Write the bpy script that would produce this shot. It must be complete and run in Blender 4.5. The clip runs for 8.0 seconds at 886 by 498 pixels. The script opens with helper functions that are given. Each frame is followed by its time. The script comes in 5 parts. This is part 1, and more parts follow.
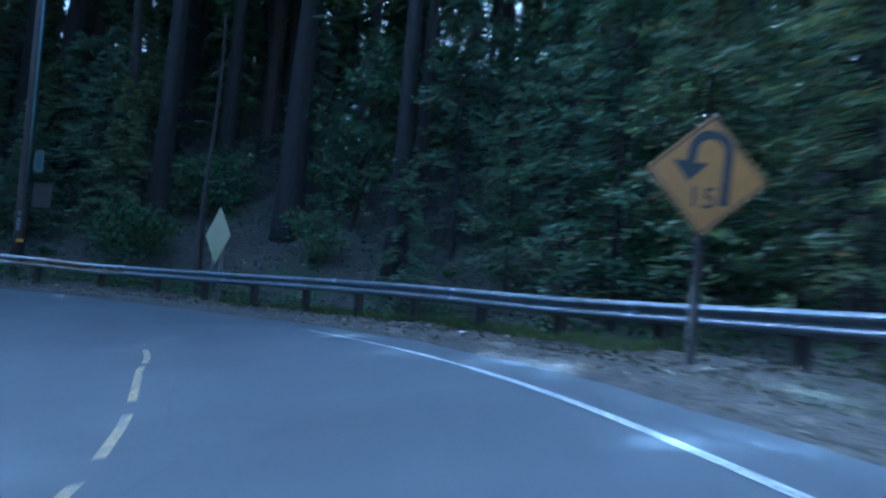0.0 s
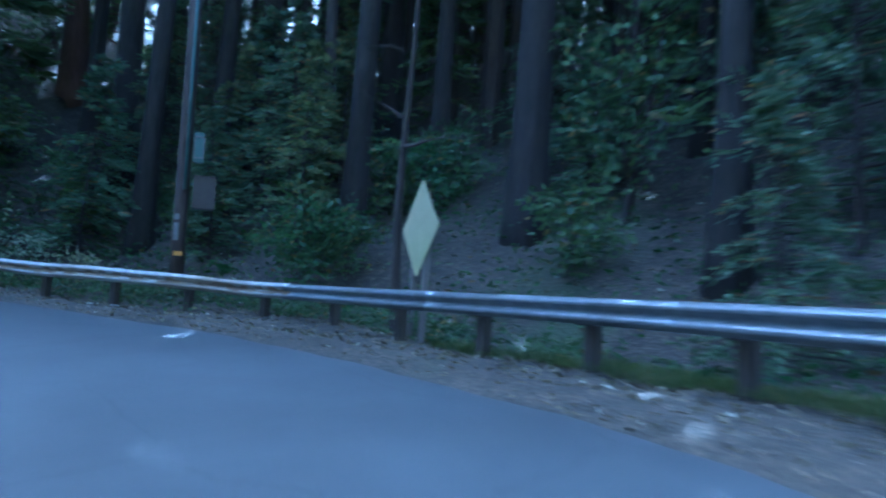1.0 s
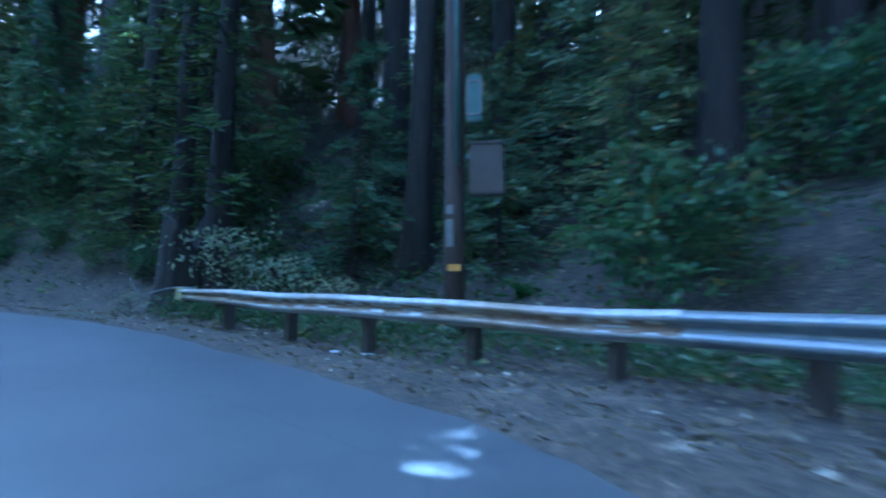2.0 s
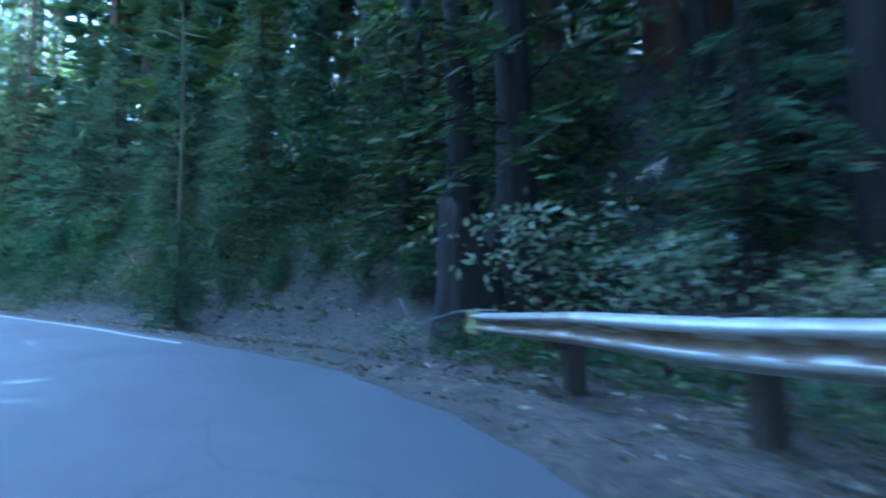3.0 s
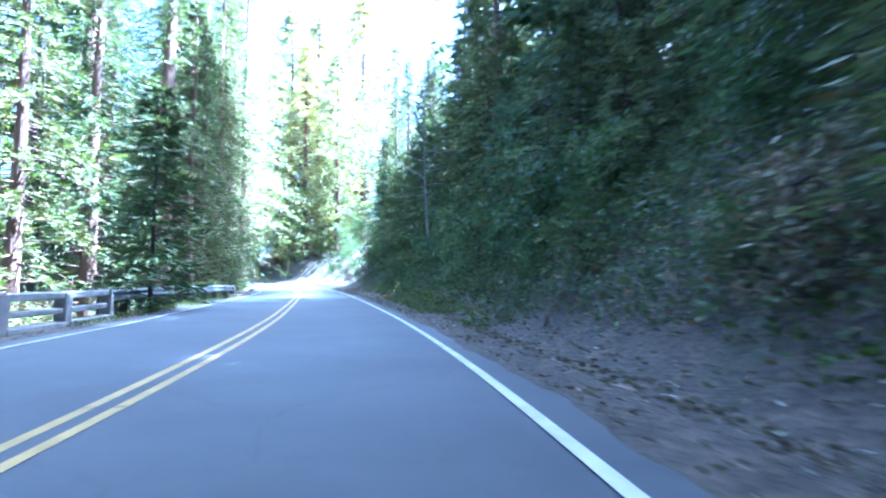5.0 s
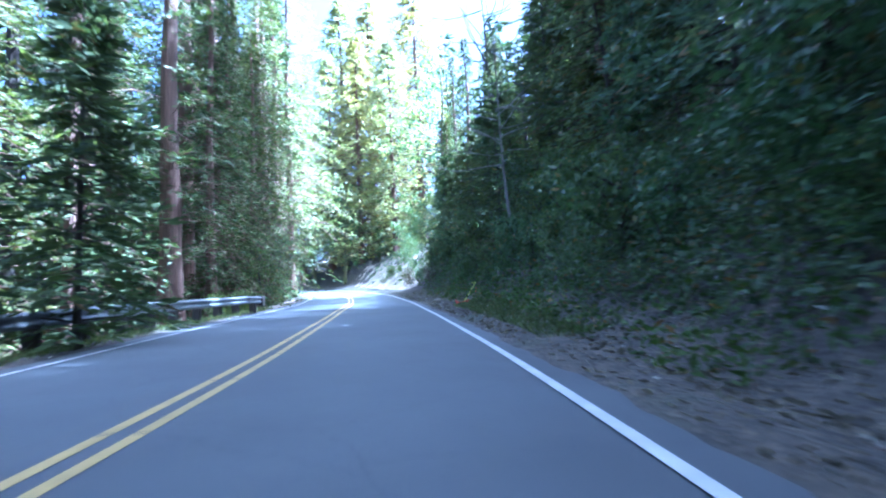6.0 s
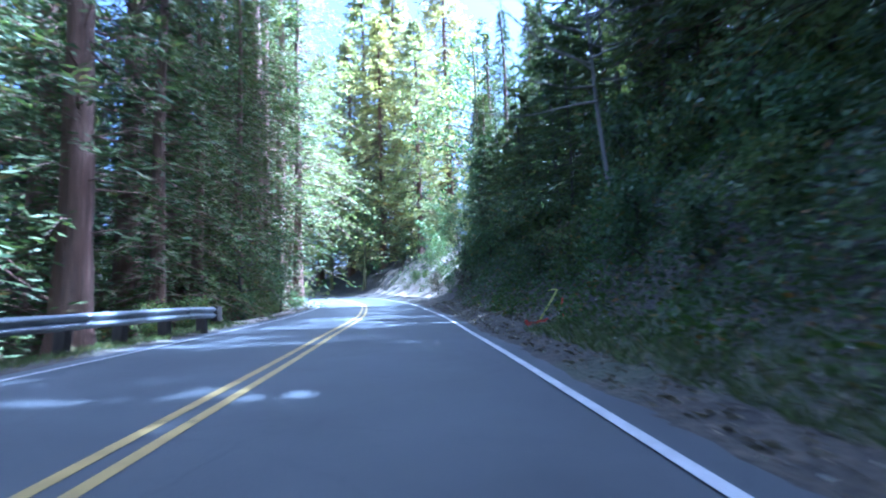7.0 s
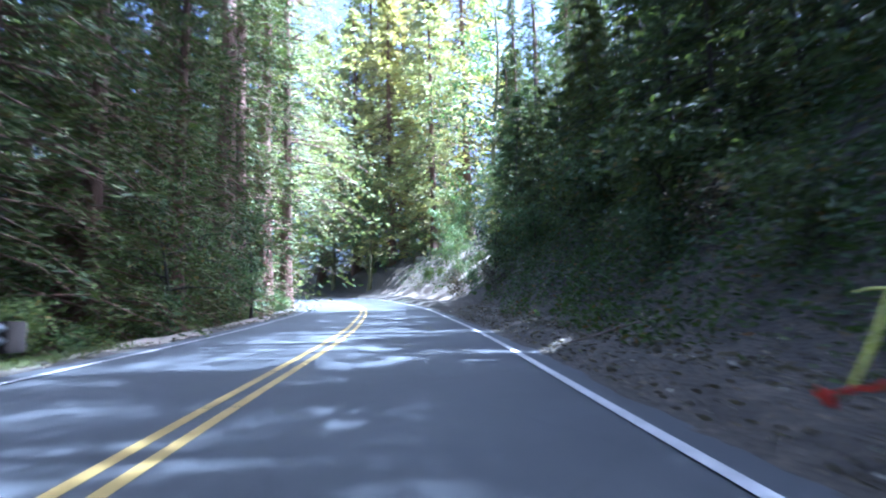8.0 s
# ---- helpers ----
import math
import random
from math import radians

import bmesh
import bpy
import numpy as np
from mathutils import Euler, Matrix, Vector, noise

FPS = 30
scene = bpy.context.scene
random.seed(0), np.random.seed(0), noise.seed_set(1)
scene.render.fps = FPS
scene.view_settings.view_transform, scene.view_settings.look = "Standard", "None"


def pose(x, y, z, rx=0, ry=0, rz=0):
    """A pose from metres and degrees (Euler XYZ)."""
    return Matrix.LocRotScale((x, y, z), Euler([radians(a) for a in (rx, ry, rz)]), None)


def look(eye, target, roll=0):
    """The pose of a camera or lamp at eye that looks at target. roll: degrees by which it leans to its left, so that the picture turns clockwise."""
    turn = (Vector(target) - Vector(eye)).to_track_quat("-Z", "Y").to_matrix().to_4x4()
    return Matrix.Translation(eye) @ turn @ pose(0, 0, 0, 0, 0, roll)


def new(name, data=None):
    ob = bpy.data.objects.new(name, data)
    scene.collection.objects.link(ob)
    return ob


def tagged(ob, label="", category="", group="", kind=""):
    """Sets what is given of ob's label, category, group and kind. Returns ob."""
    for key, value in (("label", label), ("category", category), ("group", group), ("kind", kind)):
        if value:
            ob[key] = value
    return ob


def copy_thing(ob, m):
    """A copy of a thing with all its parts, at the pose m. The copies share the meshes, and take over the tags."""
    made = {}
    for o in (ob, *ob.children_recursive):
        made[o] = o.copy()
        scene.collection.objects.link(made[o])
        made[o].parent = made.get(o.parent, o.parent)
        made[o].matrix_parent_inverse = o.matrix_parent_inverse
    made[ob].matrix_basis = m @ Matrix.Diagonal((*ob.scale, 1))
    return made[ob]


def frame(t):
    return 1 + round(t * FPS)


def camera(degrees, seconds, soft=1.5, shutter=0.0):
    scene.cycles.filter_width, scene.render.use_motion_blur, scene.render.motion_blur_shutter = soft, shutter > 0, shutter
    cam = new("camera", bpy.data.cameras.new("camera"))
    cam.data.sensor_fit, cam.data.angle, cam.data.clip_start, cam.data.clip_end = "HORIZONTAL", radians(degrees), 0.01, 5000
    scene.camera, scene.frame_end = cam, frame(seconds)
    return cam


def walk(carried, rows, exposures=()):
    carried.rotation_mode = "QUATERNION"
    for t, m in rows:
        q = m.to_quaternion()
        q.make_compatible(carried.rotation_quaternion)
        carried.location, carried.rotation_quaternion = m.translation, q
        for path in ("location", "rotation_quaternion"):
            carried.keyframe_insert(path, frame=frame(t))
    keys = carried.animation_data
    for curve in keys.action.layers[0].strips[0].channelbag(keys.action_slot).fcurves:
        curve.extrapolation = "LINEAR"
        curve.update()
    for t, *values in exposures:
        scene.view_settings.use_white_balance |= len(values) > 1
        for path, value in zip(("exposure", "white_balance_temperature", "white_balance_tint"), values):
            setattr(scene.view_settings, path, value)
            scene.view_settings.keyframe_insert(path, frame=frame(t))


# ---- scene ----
cam = camera(73.76, 8.0, soft=2.1, shutter=0.45)
PATH = [
    (0.00, (-6.678, -15.233, 1.342), (1.613, -9.672, 1.918), 5.13),
    (0.25, (-5.045, -13.694, 1.287), (2.787, -7.502, 1.856), 5.21),
    (0.50, (-3.563, -11.997, 1.242), (3.705, -5.155, 1.844), 5.17),
    (0.75, (-2.325, -10.177, 1.209), (4.240, -2.662, 1.861), 4.89),
    (1.00, (-1.349, -8.477, 1.177), (4.385, -0.308, 1.812), 4.28),
    (1.25, (-0.620, -6.869, 1.144), (4.163, 1.892, 1.747), 3.51),
    (1.50, (-0.121, -5.246, 1.115), (3.606, 4.012, 1.746), 2.80),
    (1.75, (0.147, -3.607, 1.094), (2.738, 6.027, 1.792), 2.17),
    (2.00, (0.182, -1.962, 1.085), (1.590, 7.908, 1.860), 1.61),
    (2.25, (-0.018, -0.325, 1.093), (0.195, 9.638, 1.922), 1.13),
    (2.50, (-0.431, 1.271, 1.116), (-1.386, 11.189, 1.960), 0.62),
    (2.75, (-0.931, 2.718, 1.137), (-2.975, 12.468, 2.008), -0.50),
    (3.00, (-1.611, 4.147, 1.168), (-4.670, 13.622, 2.093), -1.47),
    (3.25, (-2.607, 5.719, 1.230), (-6.628, 14.821, 2.221), -1.51),
    (3.50, (-3.934, 7.402, 1.310), (-8.880, 16.031, 2.346), -1.25),
    (3.75, (-5.566, 9.106, 1.391), (-11.401, 17.161, 2.422), -1.42),
    (4.00, (-7.420, 10.695, 1.464), (-14.071, 18.093, 2.478), -1.68),
    (4.25, (-9.396, 12.058, 1.524), (-16.756, 18.750, 2.549), -1.59),
    (4.50, (-11.388, 13.223, 1.574), (-19.323, 19.216, 2.626), -1.26),
    (4.75, (-13.313, 14.244, 1.623), (-21.682, 19.611, 2.696), -0.91),
    (5.00, (-15.200, 15.136, 1.694), (-23.854, 20.032, 2.767), -0.78),
    (5.25, (-17.102, 15.927, 1.794), (-25.914, 20.535, 2.851), -1.06),
    (5.50, (-19.042, 16.701, 1.894), (-27.973, 21.072, 2.956), -1.67),
    (5.75, (-21.049, 17.478, 1.993), (-30.076, 21.641, 3.082), -2.39),
    (6.00, (-23.155, 18.270, 2.100), (-32.260, 22.248, 3.228), -2.99),
    (6.25, (-25.389, 19.089, 2.222), (-34.560, 22.901, 3.395), -3.22),
    (6.50, (-27.751, 19.922, 2.363), (-36.973, 23.593, 3.577), -2.93),
    (6.75, (-30.062, 20.648, 2.511), (-39.304, 24.257, 3.758), -2.45),
    (7.00, (-32.284, 21.303, 2.654), (-41.529, 24.896, 3.923), -2.15),
    (7.25, (-34.451, 21.965, 2.784), (-43.703, 25.537, 4.067), -2.23),
    (7.50, (-36.659, 22.645, 2.913), (-45.924, 26.181, 4.203), -2.34),
    (7.75, (-38.986, 23.337, 3.051), (-48.268, 26.826, 4.344), -2.12),
    (8.00, (-41.386, 24.034, 3.196), (-50.688, 27.469, 4.490), -1.66),
]
EXPOSURES = [(0.0, 4.15, 3430, 2), (0.5, 4.75, 3470, 2), (1.0, 5.1, 3480, 2), (2.0, 5.35, 3460, 2), (2.6, 5.45, 3470, 2), (3.5, 5.5, 3520, 2), (4.2, 5.55, 3740, 6), (5.2, 5.0, 3820, 10), (6.4, 4.15, 3840, 13), (7.5, 3.7, 4020, 15), (8.0, 3.7, 4280, 16)]
walk(cam, [(t, look(eye, target, roll)) for t, eye, target, roll in PATH], EXPOSURES)

# ---- world and sun ----
SUN_UP, SUN_X, SUN_Y = 58, 0.3, 0.954
world = bpy.data.worlds.new("sky")
scene.world = world
world.use_nodes = True
sky = world.node_tree.nodes.new("ShaderNodeTexSky")
sky.sky_type, sky.sun_disc = "NISHITA", False
sky.sun_elevation, sky.sun_rotation = radians(SUN_UP), math.atan2(SUN_X, SUN_Y)
sky.air_density, sky.dust_density, sky.ozone_density = 0.7, 10.0, 0.5
background = world.node_tree.nodes["Background"]
background.inputs["Strength"].default_value = 0.05
world.node_tree.links.new(sky.outputs["Color"], background.inputs["Color"])
sun = new("sun", bpy.data.lights.new("sun", "SUN"))
sun.data.energy, sun.data.angle, sun.data.color = 5.0, radians(0.55), (1.0, 0.94, 0.84)
flat = math.cos(radians(SUN_UP))
sun.matrix_world = look((0, 0, 60), (-SUN_X * flat, -SUN_Y * flat, 60 - math.sin(radians(SUN_UP))))


# ---- materials ----
def nodes_of(name):
    m = bpy.data.materials.new(name)
    m.use_nodes = True
    return m, m.node_tree, m.node_tree.nodes["Principled BSDF"]


def noise_node(tree, scale, detail=5.0, rough=0.6, coords=None):
    n = tree.nodes.new("ShaderNodeTexNoise")
    n.inputs["Scale"].default_value, n.inputs["Detail"].default_value, n.inputs["Roughness"].default_value = scale, detail, rough
    if coords:
        tree.links.new(coords, n.inputs["Vector"])
    return n


def ramp_node(tree, source, stops):
    r = tree.nodes.new("ShaderNodeValToRGB")
    while len(r.color_ramp.elements) < len(stops):
        r.color_ramp.elements.new(0.5)
    for e, (at, colour) in zip(r.color_ramp.elements, stops):
        e.position, e.color = at, (*colour, 1)
    tree.links.new(source, r.inputs[0])
    return r


def mix_node(tree, a, b, factor, kind="MIX"):
    n = tree.nodes.new("ShaderNodeMix")
    n.data_type, n.blend_type = "RGBA", kind
    for value, socket in ((factor, n.inputs[0]), (a, n.inputs[6]), (b, n.inputs[7])):
        if isinstance(value, (int, float)):
            socket.default_value = value
        elif isinstance(value, tuple):
            socket.default_value = (*value, 1)
        else:
            tree.links.new(value, socket)
    return n.outputs[2]


def bump_node(tree, shader, height, strength, distance):
    b = tree.nodes.new("ShaderNodeBump")
    b.inputs["Strength"].default_value, b.inputs["Distance"].default_value = strength, distance
    tree.links.new(height, b.inputs["Height"])
    tree.links.new(b.outputs["Normal"], shader.inputs["Normal"])


def object_coords(tree, stretch=(1, 1, 1)):
    c, m = tree.nodes.new("ShaderNodeTexCoord"), tree.nodes.new("ShaderNodeMapping")
    m.inputs["Scale"].default_value = stretch
    tree.links.new(c.outputs["Object"], m.inputs["Vector"])
    return m.outputs["Vector"]


def worn_material(name, stops, scale, rough, metal=0.0, bump=0.3, stretch=(1, 1, 1), fine=60.0, depth=0.01, stain=(0.6, 0.55, 0.5), stained=0.35):
    """Colour from a noise ramp, broad stains, fine grain and relief."""
    m, tree, shader = nodes_of(name)
    at = object_coords(tree, stretch)
    base = ramp_node(tree, noise_node(tree, scale, 6, 0.65, at).outputs["Fac"], stops).outputs[0]
    broad = ramp_node(tree, noise_node(tree, scale * 0.13, 3, 0.6, at).outputs["Fac"], [(0.42, (1, 1, 1)), (0.68, stain)]).outputs[0]
    grain = noise_node(tree, fine, 3, 0.7, at)
    colour = mix_node(tree, base, broad, stained * 2 if stained < 0.5 else 1.0, "MULTIPLY")
    speck = ramp_node(tree, grain.outputs["Fac"], [(0.3, (0.8, 0.8, 0.8)), (0.7, (1.1, 1.1, 1.1))]).outputs[0]
    tree.links.new(mix_node(tree, colour, speck, 0.8, "MULTIPLY"), shader.inputs["Base Color"])
    shader.inputs["Roughness"].default_value, shader.inputs["Metallic"].default_value = rough, metal
    bump_node(tree, shader, grain.outputs["Fac"], bump, depth)
    return m


def leaf_material(name, dark, light, dead=None, glow_part=0.35, rough=0.5):
    """Leaves vary one by one and let some light through."""
    m, tree, shader = nodes_of(name)
    geo, info = tree.nodes.new("ShaderNodeNewGeometry"), tree.nodes.new("ShaderNodeObjectInfo")
    stops = [(0.0, dark), (0.6, light)] + ([(0.93, light), (0.97, dead)] if dead else [(1.0, light)])
    base = ramp_node(tree, geo.outputs["Random Per Island"], stops).outputs[0]
    tint = ramp_node(tree, info.outputs["Random"], [(0.0, (0.78, 0.9, 0.85)), (0.5, (1, 1, 1)), (1.0, (1.2, 1.08, 0.8))]).outputs[0]
    colour = mix_node(tree, base, tint, 1.0, "MULTIPLY")
    tree.links.new(colour, shader.inputs["Base Color"])
    shader.inputs["Roughness"].default_value = rough
    shader.inputs["Specular IOR Level"].default_value = 0.22
    glow = tree.nodes.new("ShaderNodeBsdfTranslucent")
    tree.links.new(mix_node(tree, colour, (1.25, 1.3, 0.6), 1.0, "MULTIPLY"), glow.inputs["Color"])
    both = tree.nodes.new("ShaderNodeMixShader")
    both.inputs[0].default_value = glow_part
    tree.links.new(shader.outputs[0], both.inputs[1])
    tree.links.new(glow.outputs[0], both.inputs[2])
    tree.links.new(both.outputs[0], tree.nodes["Material Output"].inputs["Surface"])
    return m


def asphalt_material():
    m, tree, shader = nodes_of("asphalt")
    at = object_coords(tree)
    patch = ramp_node(tree, noise_node(tree, 0.35, 4, 0.6, at).outputs["Fac"], [(0.3, (0.034, 0.038, 0.041)), (0.7, (0.06, 0.066, 0.07))]).outputs[0]
    stones = noise_node(tree, 90, 4, 0.8, at)
    speck = ramp_node(tree, stones.outputs["Fac"], [(0.35, (0.7, 0.7, 0.7)), (0.7, (1.3, 1.3, 1.28))]).outputs[0]
    colour = mix_node(tree, patch, speck, 1.0, "MULTIPLY")
    crack = tree.nodes.new("ShaderNodeTexVoronoi")
    crack.feature = "DISTANCE_TO_EDGE"
    crack.inputs["Scale"].default_value = 0.45
    wobble = noise_node(tree, 1.6, 4, 0.7, at)
    tree.links.new(mix_node(tree, at, wobble.outputs["Color"], 0.25), crack.inputs["Vector"])
    line = ramp_node(tree, crack.outputs["Distance"], [(0.0, (0.55, 0.55, 0.56)), (0.006, (1, 1, 1))]).outputs[0]
    tree.links.new(mix_node(tree, colour, line, 0.6, "MULTIPLY"), shader.inputs["Base Color"])
    shader.inputs["Roughness"].default_value = 0.72
    bump_node(tree, shader, stones.outputs["Fac"], 0.35, 0.006)
    return m


def paint_material(name, colour, worn=0.5):
    """Road paint worn through to the asphalt in places."""
    m, tree, shader = nodes_of(name)
    at = object_coords(tree)
    wear = ramp_node(tree, noise_node(tree, 22, 6, 0.75, at).outputs["Fac"], [(worn - 0.06, (0, 0, 0)), (worn + 0.02, (1, 1, 1))]).outputs[0]
    dirt = ramp_node(tree, noise_node(tree, 3, 4, 0.6, at).outputs["Fac"], [(0.3, (0.7, 0.7, 0.68)), (0.65, (1, 1, 1))]).outputs[0]
    tree.links.new(mix_node(tree, (0.1, 0.1, 0.1), mix_node(tree, colour, dirt, 1.0, "MULTIPLY"), wear), shader.inputs["Base Color"])
    shader.inputs["Roughness"].default_value = 0.6
    return m


def litter_ground_material():
    """Forest floor: soil, needles and fallen leaves, with moss and grass in patches."""
    m, tree, shader = nodes_of("forest_floor")
    at = object_coords(tree)
    soil = ramp_node(tree, noise_node(tree, 2.2, 7, 0.7, at).outputs["Fac"], [(0.25, (0.024, 0.022, 0.018)), (0.5, (0.05, 0.046, 0.036)), (0.75, (0.09, 0.081, 0.064))]).outputs[0]
    leaves = tree.nodes.new("ShaderNodeTexVoronoi")
    leaves.inputs["Scale"].default_value = 14
    tree.links.new(at, leaves.inputs["Vector"])
    bits = ramp_node(tree, leaves.outputs["Color"], [(0.0, (0.5, 0.45, 0.42)), (0.6, (1, 0.95, 0.9)), (0.9, (1.65, 1.5, 1.3))]).outputs[0]
    moss = ramp_node(tree, noise_node(tree, 0.22, 5, 0.6, at).outputs["Fac"], [(0.58, (0, 0, 0)), (0.74, (0.8, 0.8, 0.8))]).outputs[0]
    colour = mix_node(tree, mix_node(tree, soil, bits, 0.9, "MULTIPLY"), (0.04, 0.06, 0.02), moss)
    tree.links.new(colour, shader.inputs["Base Color"])
    shader.inputs["Roughness"].default_value = 0.95
    bump_node(tree, shader, leaves.outputs["Distance"], 0.6, 0.05)
    return m


ASPHALT = asphalt_material()
WHITE_PAINT = paint_material("white_road_paint", (0.48, 0.48, 0.47), 0.36)
OLD_WHITE = paint_material("worn_white_road_paint", (0.45, 0.45, 0.45), 0.5)
YELLOW_PAINT = paint_material("yellow_road_paint", (0.33, 0.24, 0.065), 0.36)
OLD_YELLOW = paint_material("worn_yellow_road_paint", (0.4, 0.29, 0.1), 0.52)
FLOOR = litter_ground_material()
STEEL = worn_material("galvanised_steel", [(0.3, (0.15, 0.165, 0.18)), (0.7, (0.26, 0.275, 0.29))], 6, 0.42, 0.6, 0.15, (1, 1, 1), 80, 0.003, (0.62, 0.56, 0.5), 0.3)
OLD_STEEL = worn_material("old_rail_steel", [(0.3, (0.27, 0.28, 0.27)), (0.7, (0.44, 0.44, 0.42))], 5, 0.5, 0.6, 0.2, (1, 1, 1), 60, 0.003, (0.6, 0.5, 0.36), 0.45)
RAIL_RUST = worn_material("rust_and_mud_on_steel", [(0.3, (0.1, 0.075, 0.05)), (0.7, (0.24, 0.2, 0.14))], 9, 0.85, 0, 0.4, (1, 1, 1), 50, 0.004, (0.55, 0.45, 0.35), 0.45)
POST_WOOD = worn_material("weathered_post_wood", [(0.3, (0.032, 0.027, 0.022)), (0.7, (0.075, 0.063, 0.051))], 9, 0.85, 0, 0.5, (1, 1, 0.12), 40)
GREY_WOOD = worn_material("grey_sign_post_wood", [(0.3, (0.12, 0.11, 0.1)), (0.7, (0.22, 0.2, 0.18))], 9, 0.85, 0, 0.5, (1, 1, 0.12), 40)
POLE_WOOD = worn_material("creosoted_pole_wood", [(0.3, (0.03, 0.022, 0.018)), (0.7, (0.075, 0.055, 0.043))], 10, 0.85, 0, 0.6, (1, 1, 0.08), 40)
REDWOOD_BARK = worn_material("redwood_bark", [(0.3, (0.08, 0.043, 0.028)), (0.55, (0.15, 0.082, 0.055)), (0.75, (0.24, 0.15, 0.105))], 9, 0.9, 0, 1.0, (1, 1, 0.06), 26, 0.06, (0.5, 0.55, 0.45), 0.45)
DARK_BARK = worn_material("dark_furrowed_bark", [(0.3, (0.024, 0.019, 0.015)), (0.7, (0.07, 0.055, 0.044))], 10, 0.9, 0, 1.0, (1, 1, 0.15), 30, 0.04, (0.6, 0.65, 0.45), 0.45)
# Halved bark colour: puts the trunks' deep shade into it; serves the burnt stump
BLACK_BARK = worn_material("shade_and_char_bark", [(0.3, (0.012, 0.01, 0.008)), (0.7, (0.036, 0.029, 0.024))], 10, 0.9, 0, 1.0, (1, 1, 0.15), 30, 0.05, (0.6, 0.65, 0.45), 0.45)
MOSSY_BARK = worn_material("mossy_bark", [(0.3, (0.09, 0.08, 0.05)), (0.55, (0.16, 0.15, 0.06)), (0.75, (0.3, 0.28, 0.22))], 6, 0.9, 0, 0.8, (1, 1, 0.2), 30, 0.02)
PALE_BARK = worn_material("pale_dead_bark", [(0.3, (0.13, 0.12, 0.105)), (0.7, (0.26, 0.24, 0.21))], 8, 0.85, 0, 0.6, (1, 1, 0.1), 30, 0.02)
NEEDLES = leaf_material("redwood_needles", (0.031, 0.05, 0.021), (0.088, 0.112, 0.041), (0.1, 0.072, 0.036), 0.25, 0.6)
SPRAYS = leaf_material("understory_needle_sprays", (0.06, 0.088, 0.056), (0.145, 0.185, 0.112), (0.2, 0.13, 0.06), 0.3, 0.55)
# Paler, yellower needles: the sun's brightness is put into their colour
SUNNY_SPRAYS = leaf_material("sunlit_tinted_sprays", (0.17, 0.18, 0.085), (0.33, 0.33, 0.17), (0.3, 0.2, 0.08), 0.4, 0.5)
BROAD = leaf_material("tanoak_leaves", (0.045, 0.075, 0.035), (0.115, 0.16, 0.07), (0.2, 0.15, 0.05), 0.25, 0.4)
BAY = leaf_material("bay_leaves", (0.06, 0.095, 0.045), (0.15, 0.2, 0.085), (0.25, 0.2, 0.08), 0.35, 0.45)
PALE_LEAF = leaf_material("pale_shrub_leaves", (0.12, 0.15, 0.11), (0.3, 0.34, 0.27), None, 0.3, 0.45)
FERN = leaf_material("fern_fronds", (0.03, 0.06, 0.018), (0.07, 0.12, 0.03), (0.16, 0.1, 0.04), 0.35)
GRASS = leaf_material("grass_blades", (0.052, 0.07, 0.026), (0.11, 0.14, 0.055), (0.25, 0.2, 0.1), 0.35)
DRY_LEAF = leaf_material("dry_leaves", (0.075, 0.064, 0.045), (0.2, 0.172, 0.125), (0.46, 0.44, 0.38), 0.15, 0.8)
STICK = worn_material("fallen_stick_bark", [(0.3, (0.13, 0.1, 0.08)), (0.7, (0.28, 0.23, 0.19))], 12, 0.9)


# ---- building helpers ----
def mesh_from(name, verts, faces, smooth=False):
    me = bpy.data.meshes.new(name)
    me.from_pydata([tuple(v) for v in verts], [], [tuple(f) for f in faces])
    if smooth:
        me.polygons.foreach_set("use_smooth", [True] * len(me.polygons))
    me.update()
    return me


def put_part(name, me, material, parent=None, label="", m=None):
    ob = new(name, me)
    if material and not me.materials:
        me.materials.append(material)
    if parent is not None:
        ob.parent = parent
    if m is not None:
        ob.matrix_basis = m
    return tagged(ob, label)


def part(name, bm, material, parent, label="", m=None, smooth=False):
    me = bpy.data.meshes.new(name)
    bm.to_mesh(me)
    bm.free()
    if smooth:
        me.polygons.foreach_set("use_smooth", [True] * len(me.polygons))
    return put_part(name, me, material, parent, label, m)


def box_bm(sx, sy, sz, bevel=0.0, at=(0, 0, 0), bm=None):
    """A box with its base at z of at, its edges rounded."""
    own = bmesh.new()
    bmesh.ops.create_cube(own, size=1)
    bmesh.ops.scale(own, vec=(sx, sy, sz), verts=own.verts)
    bmesh.ops.translate(own, vec=(at[0], at[1], at[2] + sz / 2), verts=own.verts)
    if bevel:
        bmesh.ops.bevel(own, geom=own.edges[:], offset=bevel, segments=2, affect="EDGES")
    if bm is None:
        return own
    tmp = bpy.data.meshes.new("tmp")
    own.to_mesh(tmp)
    own.free()
    bm.from_mesh(tmp)
    bpy.data.meshes.remove(tmp)
    return bm


